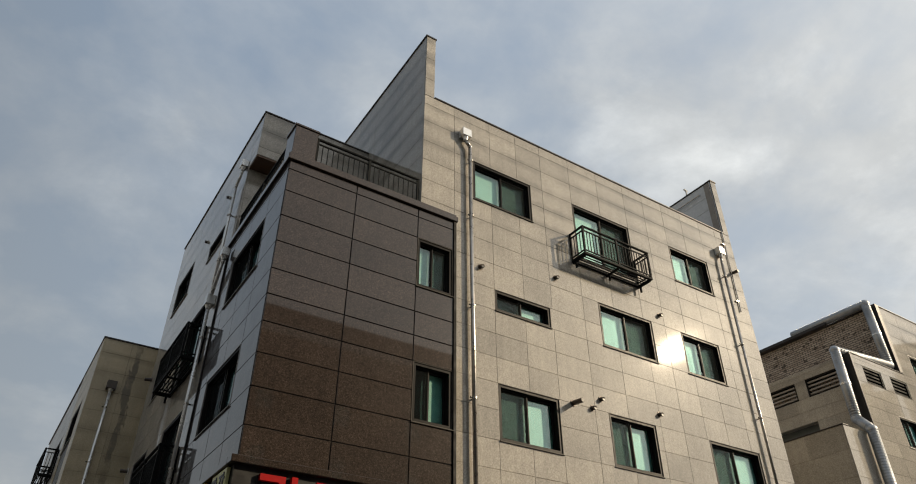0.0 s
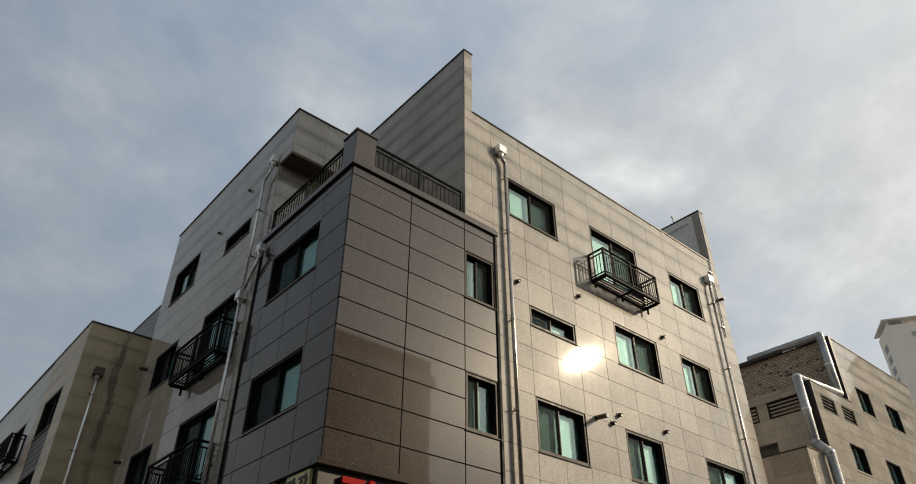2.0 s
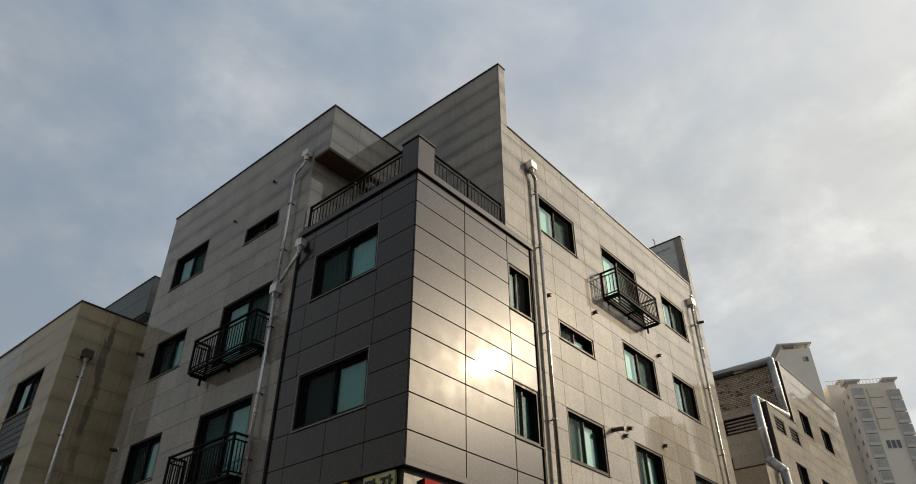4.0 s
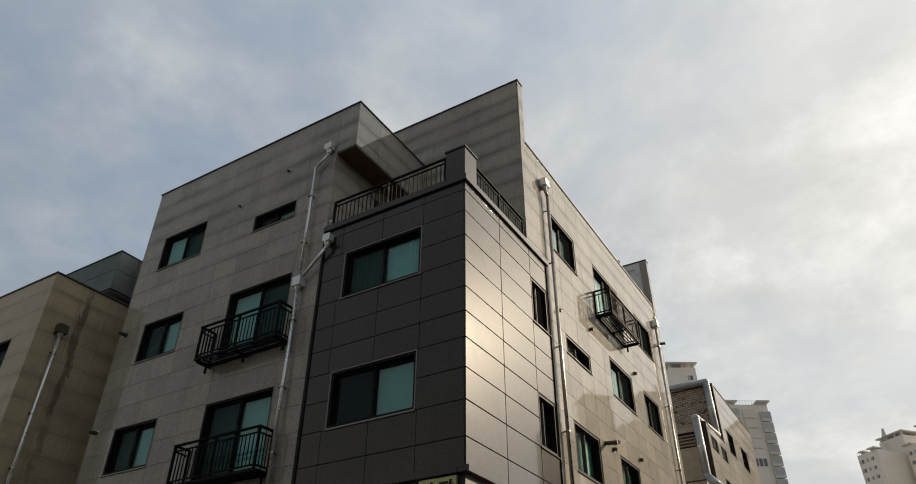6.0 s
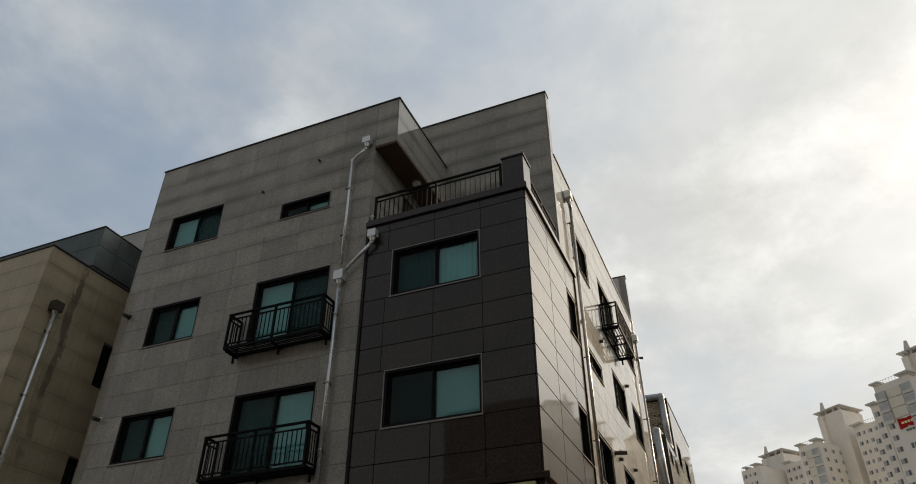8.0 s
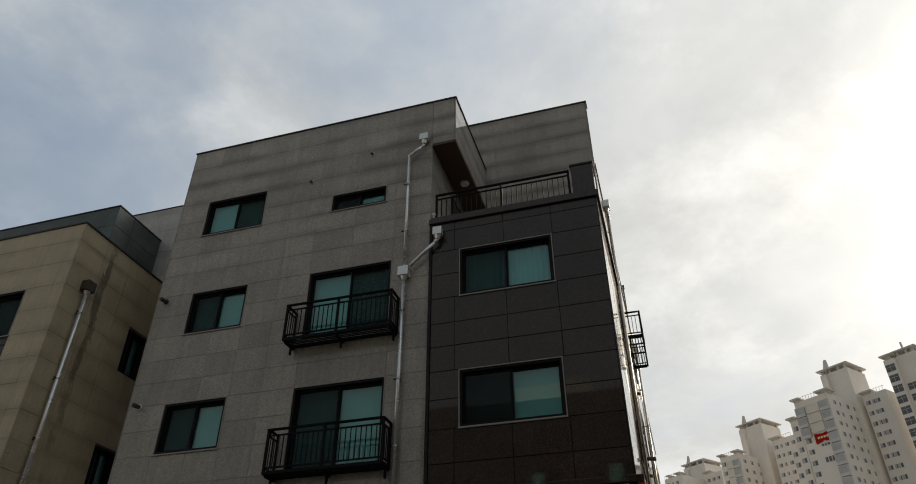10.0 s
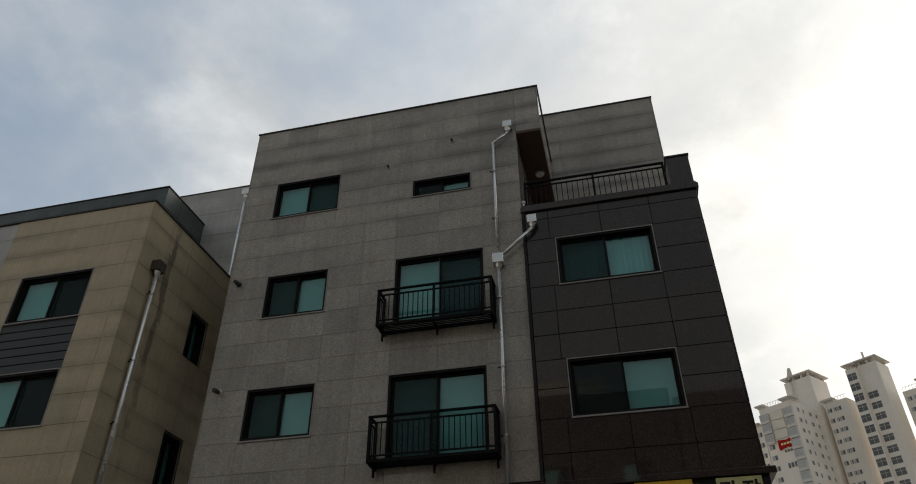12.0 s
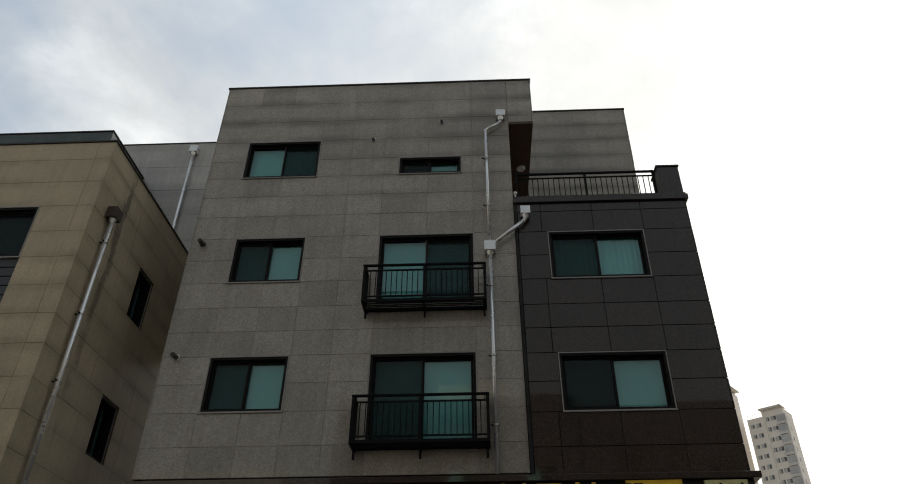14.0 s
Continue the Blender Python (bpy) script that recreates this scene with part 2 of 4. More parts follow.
CLOTH = plain("pale_curtain", (0.62, 0.66, 0.66), 0.9, 0.0, 0.08, 2.0)
SCREEN = mesh_screen("insect_screen", (0.018, 0.02, 0.02))
WOOD = plain("brown_soffit_board", (0.085, 0.043, 0.02), 0.55, 0.0, 0.25, 4.0)
CONCRETE = plain("concrete", (0.32, 0.31, 0.29), 0.85, 0.0, 0.15, 1.5, 0.003)


def open_land():
    m, tr, b = material("street_and_pale_bounce_land", (0.05, 0.05, 0.052), 0.9)
    pos = place_of(tr)
    reach = tr.nodes.new("ShaderNodeVectorMath")
    reach.operation = "LENGTH"
    tr.links.new(pos, reach.inputs[0])
    # unseen land past 40 m is made pale to bounce light onto the towers
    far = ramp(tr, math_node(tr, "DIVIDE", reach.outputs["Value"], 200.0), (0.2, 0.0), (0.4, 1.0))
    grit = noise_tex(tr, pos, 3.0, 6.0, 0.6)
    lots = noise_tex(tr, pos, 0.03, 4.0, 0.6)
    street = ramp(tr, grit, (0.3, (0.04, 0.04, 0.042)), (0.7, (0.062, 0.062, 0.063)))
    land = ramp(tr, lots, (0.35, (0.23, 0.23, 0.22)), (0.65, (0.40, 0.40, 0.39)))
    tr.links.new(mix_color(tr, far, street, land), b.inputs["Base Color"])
    bump(tr, grit, 0.4, 0.004, b)
    return m


LAND = open_land()
ZINC = plain("weathered_metal_cladding", (0.085, 0.10, 0.095), 0.35, 0.5, 0.3, 1.2)
SIDING = plain("dark_grey_siding", (0.045, 0.05, 0.055), 0.45, 0.3)
DUCT = plain("galvanised_duct", (0.38, 0.39, 0.40), 0.42, 0.85, 0.18, 3.0)


def brickwork():
    m, tr, b = material("rough_brick", (0.3, 0.25, 0.2), 0.9)
    sep = tr.nodes.new("ShaderNodeSeparateXYZ")
    tr.links.new(place_of(tr), sep.inputs[0])
    comb = tr.nodes.new("ShaderNodeCombineXYZ")
    tr.links.new(sep.outputs[1], comb.inputs[0])
    tr.links.new(sep.outputs[2], comb.inputs[1])
    br = node(tr, "ShaderNodeTexBrick", Scale=1.0)
    tr.links.new(comb.outputs[0], br.inputs["Vector"])
    br.inputs["Brick Width"].default_value, br.inputs["Row Height"].default_value = 0.23, 0.085
    br.inputs["Mortar Size"].default_value = 0.012
    br.inputs["Color1"].default_value, br.inputs["Color2"].default_value, br.inputs["Mortar"].default_value = (0.50, 0.42, 0.34, 1), (0.33, 0.26, 0.20, 1), (0.09, 0.08, 0.07, 1)
    cells = node(tr, "ShaderNodeTexVoronoi", Scale=1.0)
    grid = node(tr, "ShaderNodeMapping", Scale=(7.0, 11.8, 1.0))
    tr.links.new(comb.outputs[0], grid.inputs[0])
    tr.links.new(grid.outputs[0], cells.inputs["Vector"])
    cs = tr.nodes.new("ShaderNodeSeparateColor")
    tr.links.new(cells.outputs["Color"], cs.inputs[0])
    col = mix_color(tr, 1.0, br.outputs["Color"], ramp(tr, cs.outputs[1], (0.05, 0.30), (0.08, 1.0)), "MULTIPLY")
    tr.links.new(col, b.inputs["Base Color"])
    bump(tr, br.outputs["Fac"], -0.6, 0.02, b)
    return m


BRICK = brickwork()
# wall colour raised to carry the paleness of distance haze
TOWER = plain("haze_paled_tower_wall", (0.80, 0.75, 0.68), 0.85, 0.0, 0.06, 0.15)
TOWER_TRIM = plain("painted_tower_trim", (0.60, 0.57, 0.53), 0.85, 0.0, 0.06, 0.2)
TOWER_GLASS = plain("far_window_glass", (0.42, 0.43, 0.43), 0.35, 0.0, 0.2, 0.3)
TOWER_DARK = plain("far_dark_glass", (0.11, 0.115, 0.12), 0.35, 0.0, 0.2, 0.3)
TOWER_PANEL = plain("olive_tower_panel", (0.71, 0.66, 0.57), 0.85, 0.0, 0.06, 0.2)
TOWER_BAND = plain("grey_tower_band", (0.62, 0.60, 0.57), 0.85, 0.0, 0.06, 0.2)
RED = plain("red_panel", (0.36, 0.012, 0.012), 0.7)
RED.node_tree.nodes["Principled BSDF"].inputs["Specular IOR Level"].default_value = 0.1
PAINT = plain("pale_grey_painted_sheet", (0.62, 0.64, 0.66), 0.45, 0.0, 0.08)
DOOR = plain("dark_brown_door", (0.055, 0.035, 0.022), 0.4)
YELLOW = plain("yellow_panel", (0.80, 0.50, 0.03), 0.4)
CREAM = plain("cream_panel", (0.74, 0.72, 0.34), 0.4)
BLACK = plain("black_lettering", (0.008, 0.008, 0.008), 0.4)
WHITE = plain("white_lettering", (0.75, 0.75, 0.72), 0.5)
POST = plain("weathered_post", (0.30, 0.27, 0.24), 0.6)
# sunlit-side copy of the frosted pane, warmed in colour to offset the glass tint
FROST_SUN = plain("sunlit_frosted_pane", (0.62, 0.55, 0.46), 0.5)
NAVY = plain("dark_navy_bars", (0.14, 0.15, 0.17), 0.6)

# ---- building helpers ----


def box(bm, x0, x1, y0, y1, z0, z1):
    v = [bm.verts.new(p) for p in ((x0, y0, z0), (x1, y0, z0), (x1, y1, z0), (x0, y1, z0), (x0, y0, z1), (x1, y0, z1), (x1, y1, z1), (x0, y1, z1))]
    for f in ((0, 3, 2, 1), (4, 5, 6, 7), (0, 1, 5, 4), (1, 2, 6, 5), (2, 3, 7, 6), (3, 0, 4, 7)):
        bm.faces.new([v[i] for i in f])
    return v


def soften(bm, width, segments=1):
    bmesh.ops.bevel(bm, geom=list(bm.edges), offset=width, segments=segments, affect="EDGES", clamp_overlap=True)
    return bm


def boxed(*dims, edge=0.0):
    bm = bmesh.new()
    box(bm, *dims)
    return soften(bm, edge) if edge else bm


def tube(bm, a, b, r, sides=10, r2=None):
    a, b = Vector(a), Vector(b)
    turn = (b - a).to_track_quat("Z", "Y").to_matrix().to_4x4()
    bmesh.ops.create_cone(bm, cap_ends=True, segments=sides, radius1=r, radius2=r if r2 is None else r2, depth=(b - a).length, matrix=Matrix.Translation((a + b) / 2) @ turn)
    return bm


def tubed(a, b, r, sides=10, r2=None):
    return tube(bmesh.new(), a, b, r, sides, r2)


def mesh_of(bm, mat, name):
    me = bpy.data.meshes.new(name)
    bm.to_mesh(me)
    bm.free()
    me.materials.append(mat)
    return me


def part(name, bm, mat, parent=None, label="", m=None, smooth=False):
    me = mesh_of(bm, mat, name)
    if smooth:
        me.shade_smooth()
    ob = new(name, me)
    if parent is not None:
        ob.parent = parent
    if m is not None:
        ob.matrix_basis = m
    if label:
        tagged(ob, label)
    return ob


def thing(name, label, category="", group="", kind="", m=None):
    ob = new(name)
    ob.empty_display_size = 0.2
    if m is not None:
        ob.matrix_basis = m
    return tagged(ob, label, category, group, kind)


def side(origin, u):
    """The frame of a wall: local x along u, local y into the wall, z up."""
    u = Vector(u).normalized()
    inward = Vector((0, 0, 1)).cross(u)
    m = Matrix.Identity(4)
    for i in range(3):
        m[i][0], m[i][1], m[i][2], m[i][3] = u[i], inward[i], (0, 0, 1)[i], origin[i]
    return m


PANELS = {}


def panel_mesh(w, h, t, mat):
    key = (round(w, 3), round(h, 3), t, mat.name)
    if key not in PANELS:
        bm = bmesh.new()
        c = 0.004
        back = [bm.verts.new(p) for p in ((-w / 2, t, -h / 2), (w / 2, t, -h / 2), (w / 2, t, h / 2), (-w / 2, t, h / 2))]
        mid = [bm.verts.new(p) for p in ((-w / 2, c, -h / 2), (w / 2, c, -h / 2), (w / 2, c, h / 2), (-w / 2, c, h / 2))]
        top = [bm.verts.new(p) for p in ((-w / 2 + c, 0, -h / 2 + c), (w / 2 - c, 0, -h / 2 + c), (w / 2 - c, 0, h / 2 - c), (-w / 2 + c, 0, h / 2 - c))]
        bm.faces.new(top)
        for ring, ring2 in ((back, mid), (mid, top)):
            for i in range(4):
                bm.faces.new((ring[i], ring[(i + 1) % 4], ring2[(i + 1) % 4], ring2[i]))
        bmesh.ops.recalc_face_normals(bm, faces=bm.faces)
        PANELS[key] = mesh_of(bm, mat, "panel")
    return PANELS[key]


PANEL_JOBS = []


def cut(spans, a, b):
    out = []
    for s, e in spans:
        if b <= s or a >= e:
            out.append((s, e))
            continue
        if a > s + 0.02:
            out.append((s, a))
        if b < e - 0.02:
            out.append((b, e))
    return out


def clad_wall(name, label, m, u0, u1, rows, cols, openings, stone, joint, gap=0.004, thick=0.25, category="wall", offset=0.0, parent=None):
    """A wall with thickness and real openings; its stone slabs hang in front of it. Openings: (u0, u1, z0, z1), snapped to the rows."""
    bm = bmesh.new()
    slabs = []
    for i, (z0, z1) in enumerate(zip(rows, rows[1:])):
        spans = [(u0, u1)]
        zm = (z0 + z1) / 2
        for a, b, za, zb in openings:
            if za < zm < zb:
                spans = cut(spans, a, b)
        for s, e in spans:
            box(bm, s + (0.034 if s == u0 else 0), e - (0.034 if e == u1 else 0), 0.007 if joint is JOINT else 0.018, thick, z0, z1)
            marks = [s] + [c + (offset if i % 2 else 0) for c in cols if s + 0.12 < c + (offset if i % 2 else 0) < e - 0.12] + [e]
            slabs += [(p, q, z0, z1) for p, q in zip(marks, marks[1:])]
    wall = part(name, bm, joint, parent, m=m)
    tagged(wall, label, category, kind="structure")
    PANEL_JOBS.append((wall, slabs, stone, gap))
    return wall


def hang_panels():
    rng = random.Random(4)
    for wall, slabs, stone, gap in PANEL_JOBS:
        for a, b, z0, z1 in slabs:
            ob = new("panel", panel_mesh(b - a - gap, z1 - z0 - gap, 0.028, stone))
            ob.parent = wall
            ob.matrix_basis = pose((a + b) / 2, rng.uniform(-0.0012, 0.0012), (z0 + z1) / 2, rng.uniform(-0.06, 0.06), 0, rng.uniform(-0.06, 0.06))


def ring(bm, a, b, z0, z1, w, y0, y1, sides="LRBT"):
    """A rectangular frame of bars, width w, from y0 to y1."""
    if "B" in sides:
        box(bm, a, b, y0, y1, z0, z0 + w)
    if "T" in sides:
        box(bm, a, b, y0, y1, z1 - w, z1)
    lo, hi = z0 + (w if "B" in sides else 0), z1 - (w if "T" in sides else 0)
    if "L" in sides:
        box(bm, a, a + w, y0, y1, lo, hi)
    if "R" in sides:
        box(bm, b - w, b, y0, y1, lo, hi)
    return bm


WINDOW_COUNT = [0]


def sliding_window(m, a, b, z0, z1, screen="L", label="", split=0.5, curtain=False, dim=False, trim=None, inner=None):
    """Two sliding sashes in a dark frame, silver edge trim, netting on one half, frosted inner panes behind."""
    WINDOW_COUNT[0] += 1
    win = thing(f"window_{WINDOW_COUNT[0]}", label or "dark bronze sliding window with green-tinted glass in granite wall", "window", kind="structure", m=m)
    part("edge_trim", ring(bmesh.new(), a, b, z0, z1, 0.012 if trim else 0.022, -0.006, 0.012), trim or TRIM, win, "thin metal edge trim")
    bm = bmesh.new()
    box(bm, a - 0.015, b + 0.015, -0.03, 0.06, z0 - 0.022, z0 - 0.001)
    part("window_sill", soften(bm, 0.004), trim or TRIM, win, "thin metal sill")
    i = 0.0
    part("window_frame", ring(bmesh.new(), a + i, b - i, z0 + i, z1 - i, 0.07, 0.0125, 0.25), FRAME, win)
    x0, x1, y0, y1 = a + 0.075, b - 0.075, z0 + 0.075, z1 - 0.075
    mid = x0 + (x1 - x0) * split
    for name, s, e, depth in (("sash", x0, mid + 0.025, 0.115), ("sash", mid - 0.025, x1, 0.15)):
        sash = part(name, ring(bmesh.new(), s, e, y0, y1, 0.045, depth, depth + 0.03), FRAME, win)
        pane = part("pane", boxed(s + 0.045, e - 0.045, depth + 0.012, depth + 0.018, y0 + 0.045, y1 - 0.045), GLASS, sash, "green-tinted glass")
        pane.visible_shadow = False
    # a bright strip on the meeting stile
    part("meeting_stile", boxed(mid - 0.014, mid - 0.006, 0.107, 0.114, y0, y1), trim or TRIM, win, "thin meeting strip")
    s, e = (x0, mid) if screen == "L" else (mid, x1)
    net = part("insect_screen", ring(bmesh.new(), s, e, y0, y1, 0.025, 0.085, 0.10), FRAME, win)
    part("netting", boxed(s + 0.025, e - 0.025, 0.092, 0.094, y0 + 0.025, y1 - 0.025), SCREEN, net, "grey netting")
    # inner window with frosted panes; a dark sheet stands in for the unlit room beyond
    for half, (s2, e2) in enumerate(((x0, mid), (mid, x1))):
        dark = (half == 0) == (screen == "L")
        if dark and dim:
            part("room_depth", boxed(s2, e2, 0.255, 0.26, y0, y1), ROOM_SHADE, win)
        elif curtain:
            bm = bmesh.new()
            n = 40
            row0, row1 = [], []
            for k in range(n + 1):
                x = s2 + (e2 - s2) * k / n
                y = 0.235 + 0.014 * math.sin(k * 1.35 + half) + 0.006 * math.sin(k * 0.37)
                row0.append(bm.verts.new((x, y, y0)))
                row1.append(bm.verts.new((x, y, y1)))
            for k in range(n):
                bm.faces.new((row0[k], row0[k + 1], row1[k + 1], row1[k]))
            part("curtain", bm, CLOTH, win, "pale drawn curtain", smooth=True)
        else:
            part("inner_pane", boxed(s2, e2, 0.225, 0.232, y0, y1), inner or FROST, win, "frosted inner pane")
    # dark sheet closes the opening, shade of the room put into its colour
    part("backing", boxed(a, b, 0.302, 0.31, z0, z1), ROOM_SHADE, win)
    return win


def balcony(m, a, b, z0, z1, depth=0.46, label=""):
    """Iron balcony: slatted deck, corner posts, three rails a side, balusters, wall brackets."""
    bal = thing("balcony", label or "black iron balcony with slatted deck fixed to granite wall", "balcony", "window balconies", m=m @ pose(a, 0, z0))
    w, h = b - a, z1 - z0
    p = 0.025
    ring_bm = bmesh.new()
    box(ring_bm, 0, w, -depth, -depth + 0.05, 0, 0.06)
    box(ring_bm, 0, 0.05, -depth + 0.05, -0.002, 0, 0.06)
    box(ring_bm, w - 0.05, w, -depth + 0.05, -0.002, 0, 0.06)
    box(ring_bm, 0.05, w - 0.05, -0.052, -0.002, 0, 0.06)
    part("deck_frame", ring_bm, IRON, bal)
    n = 5
    for k in range(n):
        y = -depth + 0.05 + (depth - 0.10) * (k + 0.5) / n
        part("deck_slat", boxed(0.05, w - 0.05, y - 0.013, y + 0.013, 0.028, 0.046), IRON, bal)
    for x in (0.03, w / 2 - 0.02, w - 0.07):
        part("deck_bearer", boxed(x, x + 0.04, -depth + 0.05, -0.01, -0.042, -0.001), IRON, bal)
        part("wall_bracket", boxed(x, x + 0.04, -0.14, -0.09, -0.20, -0.043, edge=0.004), IRON, bal)
    for x, y in ((p, -depth + p), (w - p, -depth + p), (w / 2, -depth + p)):
        part("post", boxed(x - p, x + p, y - p, y + p, 0.06, h - 0.045, edge=0.003), IRON, bal)
    for x, y in ((p, -0.027), (w - p, -0.027)):
        part("post", boxed(x - 0.02, x + 0.02, y - 0.02, y + 0.024, 0.06, h - 0.045, edge=0.003), IRON, bal)
    rail = bmesh.new()
    box(rail, -0.01, w + 0.01, -depth - 0.01, -depth + 0.055, h - 0.045, h)
    part("top_rail", soften(rail, 0.012, 2), IRON, bal)
    for x in (0.022, w - 0.022):
        r = bmesh.new()
        box(r, x - 0.032, x + 0.032, -depth + 0.056, -0.002, h - 0.045, h)
        part("top_rail", soften(r, 0.012, 2), IRON, bal)
    lo, hi = 0.13, h - 0.145
    for z in (lo, hi):
        part("rail", boxed(0.05, w / 2 - 0.025, -depth + 0.01, -depth + 0.04, z - 0.014, z + 0.014), IRON, bal)
        part("rail", boxed(w / 2 + 0.025, w - 0.05, -depth + 0.01, -depth + 0.04, z - 0.014, z + 0.014), IRON, bal)
        for x in (p, w - p):
            part("rail", boxed(x - 0.014, x + 0.014, -depth + 0.05, -0.03, z - 0.014, z + 0.014), IRON, bal)
    bar = mesh_of(boxed(-0.0085, 0.0085, -0.0085, 0.0085, lo + 0.014, hi - 0.014), IRON, "baluster")
    spots = [(x, -depth + p) for s, e in ((0.05, w / 2 - p), (w / 2 + p, w - 0.05)) for x in (s + (e - s) * (k + 1) / 11 for k in range(10))]
    spots += [(x, -depth + 0.05 + (depth - 0.09) * (k + 1) / 4) for x in (p, w - p) for k in range(3)]
    for x, y in spots:
        ob = new("baluster", bar)
        ob.parent = bal
        ob.matrix_basis = pose(x, y, 0)
    for x in (0.075, w - 0.075):
        part("scroll", tubed((x, -depth + p, hi + 0.02), (x, -depth + p, h - 0.05), 0.012, 6), IRON, bal)
    return bal


def hopper(parent, x, z, w=0.26, d=0.2, h=0.24, y=-0.005, mat=None):
    bm = bmesh.new()
    v = box(bm, x - w / 2, x + w / 2, y - d, y, z - h, z)
    part("hopper_head", soften(bm, 0.006), mat or HOPPER, parent, "square metal hopper head")
    bm = bmesh.new()
    tube(bm, (x, y - d / 2, z - h - 0.10), (x, y - d / 2, z - h), 0.05, 12, 0.085)
    part("outlet", bm, HOPPER, parent, smooth=False)


def pipe_run(parent, pts, r=0.05, mat=None):
    mat = mat or STEEL
    for p, q in zip(pts, pts[1:]):
        part("pipe", tubed(p, q, r, 14), mat, parent, smooth=True)
    for p in pts[1:-1]:
        bm = bmesh.new()
        bmesh.ops.create_uvsphere(bm, u_segments=12, v_segments=8, radius=r * 1.12, matrix=Matrix.Translation(p))
        part("elbow", bm, mat, parent, smooth=True)


def pipe_collars(parent, x, y, zs, r=0.05):
    for z in zs:
        part("collar", tubed((x, y, z - 0.018), (x, y, z + 0.018), r * 1.16, 14), STEEL, parent)
        bm = boxed(x - 0.10, x + 0.06, y - 0.012, y + 0.012, z - 0.012, z + 0.012)
        box(bm, x - 0.012, x + 0.012, y + 0.012, -0.001, z - 0.012, z + 0.012)
        part("clip", bm, FRAME, parent, "dark pipe clip")


def wall_vent(m, x, z, label="small round stainless vent cap on granite wall", length=0.10, r=0.05, droop=0.03, ring_mat=None, flare=1.45):
    v = thing("wall_vent", label, "vent", "wall vents", m=m @ pose(x, 0, z))
    part("flange", tubed((0, 0.002, 0), (0, -0.012, 0), r * flare, 16), ring_mat or FLUE, v)
    part("spout", tubed((0, -0.01, 0), (0, -length, -droop), r, 14), FLUE, v, "dull brown metal spout")
    # black disc stands in for the shaded inside of the spout
    part("mouth", tubed((0, -length + 0.002, -droop), (0, -length - 0.004, -droop), r * 0.8, 14), BLACK, v, "black disc painted as the shade inside the spout")
    return v


def coping(name, x0, x1, y0, y1, z, h=0.05, over=0.025, mat=None, label="dark bronze metal coping on parapet top"):
    bm = boxed(x0 - over, x1 + over, y0 - over, y1 + over, z, z + h, edge=0.006)
    return tagged(part(name, bm, mat or COPING), label, "coping", kind="structure")


# ---- the ground ----
bm = bmesh.new()
bmesh.ops.create_grid(bm, x_segments=2, y_segments=2, size=900)
tagged(part("ground", bm, LAND, m=pose(0, 0, -0.02)), "unseen ground, dark grey asphalt nearby, made pale farther out to bounce light", "ground", kind="structure")

# ---- the corner apartment house ----
# walls run along x and y; S is the sunlit street side, W the shaded one
S_GREY = side((0, 11.0, 0), (1, 0, 0))
W_GREY = side((3.09, 0, 0), (0, -1, 0))
S_DARK = side((0, 10.93, 0), (1, 0, 0))
W_DARK = side((3.05, 0, 0), (0, -1, 0))
ROWS_Z = [5.05, 5.62, 6.2, 6.83, 7.42, 8.0, 8.56, 9.14, 9.68, 10.35, 10.93, 11.5, 12.06, 12.66, 13.26, 13.92, 14.5]
WEST_Z = [5.05, 5.62, 6.28, 6.86, 7.45, 8.0, 8.56, 9.17, 9.75, 10.33, 10.93, 11.5, 12.07, 12.6, 13.22, 13.88, 14.5]
DARK_Z = [4.98, 5.5, 6.16, 6.77, 7.37, 7.92, 8.46, 9.07, 9.67, 10.28, 10.83, 11.06]

s_open = [(7.62, 9.43, 12.06, 13.26), (10.85, 12.95, 11.5, 13.26), (14.57, 16.25, 12.06, 13.26),
          (8.16, 9.76, 9.14, 9.68), (11.37, 13.25, 9.14, 10.35), (14.36, 15.88, 9.14, 10.35),
          (8.17, 9.8, 6.2, 7.42), (11.26, 12.76, 6.2, 7.42), (14.63, 16.55, 6.2, 7.42)]
s_cols = [7.02, 8.15, 9.0, 9.83, 10.85, 11.9, 12.95, 13.75, 14.57, 15.4, 16.25, 17.0]
clad_wall("wall_south", "sunlit polished grey granite wall with slab joints", S_GREY, 7.07, 17.78, ROWS_Z + [14.8], s_cols, s_open, GREY_STONE, JOINT)
clad_wall("wall_south_upper", "grey granite wall above the roof terrace", S_GREY, 6.17, 7.07, [11.06, 11.5, 12.06, 12.66, 13.26, 13.92, 14.5, 14.8], [], [], GREY_STONE, JOINT)
# W runs towards -y, so its local x is -y
w_open = [(-21.17, -19.37, 12.07, 13.22), (-21.0, -19.42, 9.17, 10.33), (-21.02, -19.42, 6.28, 7.45),
          (-17.45, -15.95, 12.07, 12.6), (-17.8, -15.7, 8.56, 10.33), (-17.82, -15.7, 5.62, 7.45)]
w_cols = [-21.05, -20.2, -19.4, -18.6, -17.8, -16.75, -15.7]
clad_wall("wall_west", "shaded polished grey granite wall with weathered slab joints", W_GREY, -21.968, -14.79, WEST_Z + [15.13], w_cols, w_open, GREY_STONE, JOINT)
clad_wall("wall_west_overhang", "grey granite end of the overhanging roof slab", W_GREY, -14.788, -14.2, [13.66, 13.88, 14.5, 15.13], [], [], GREY_STONE, JOINT)
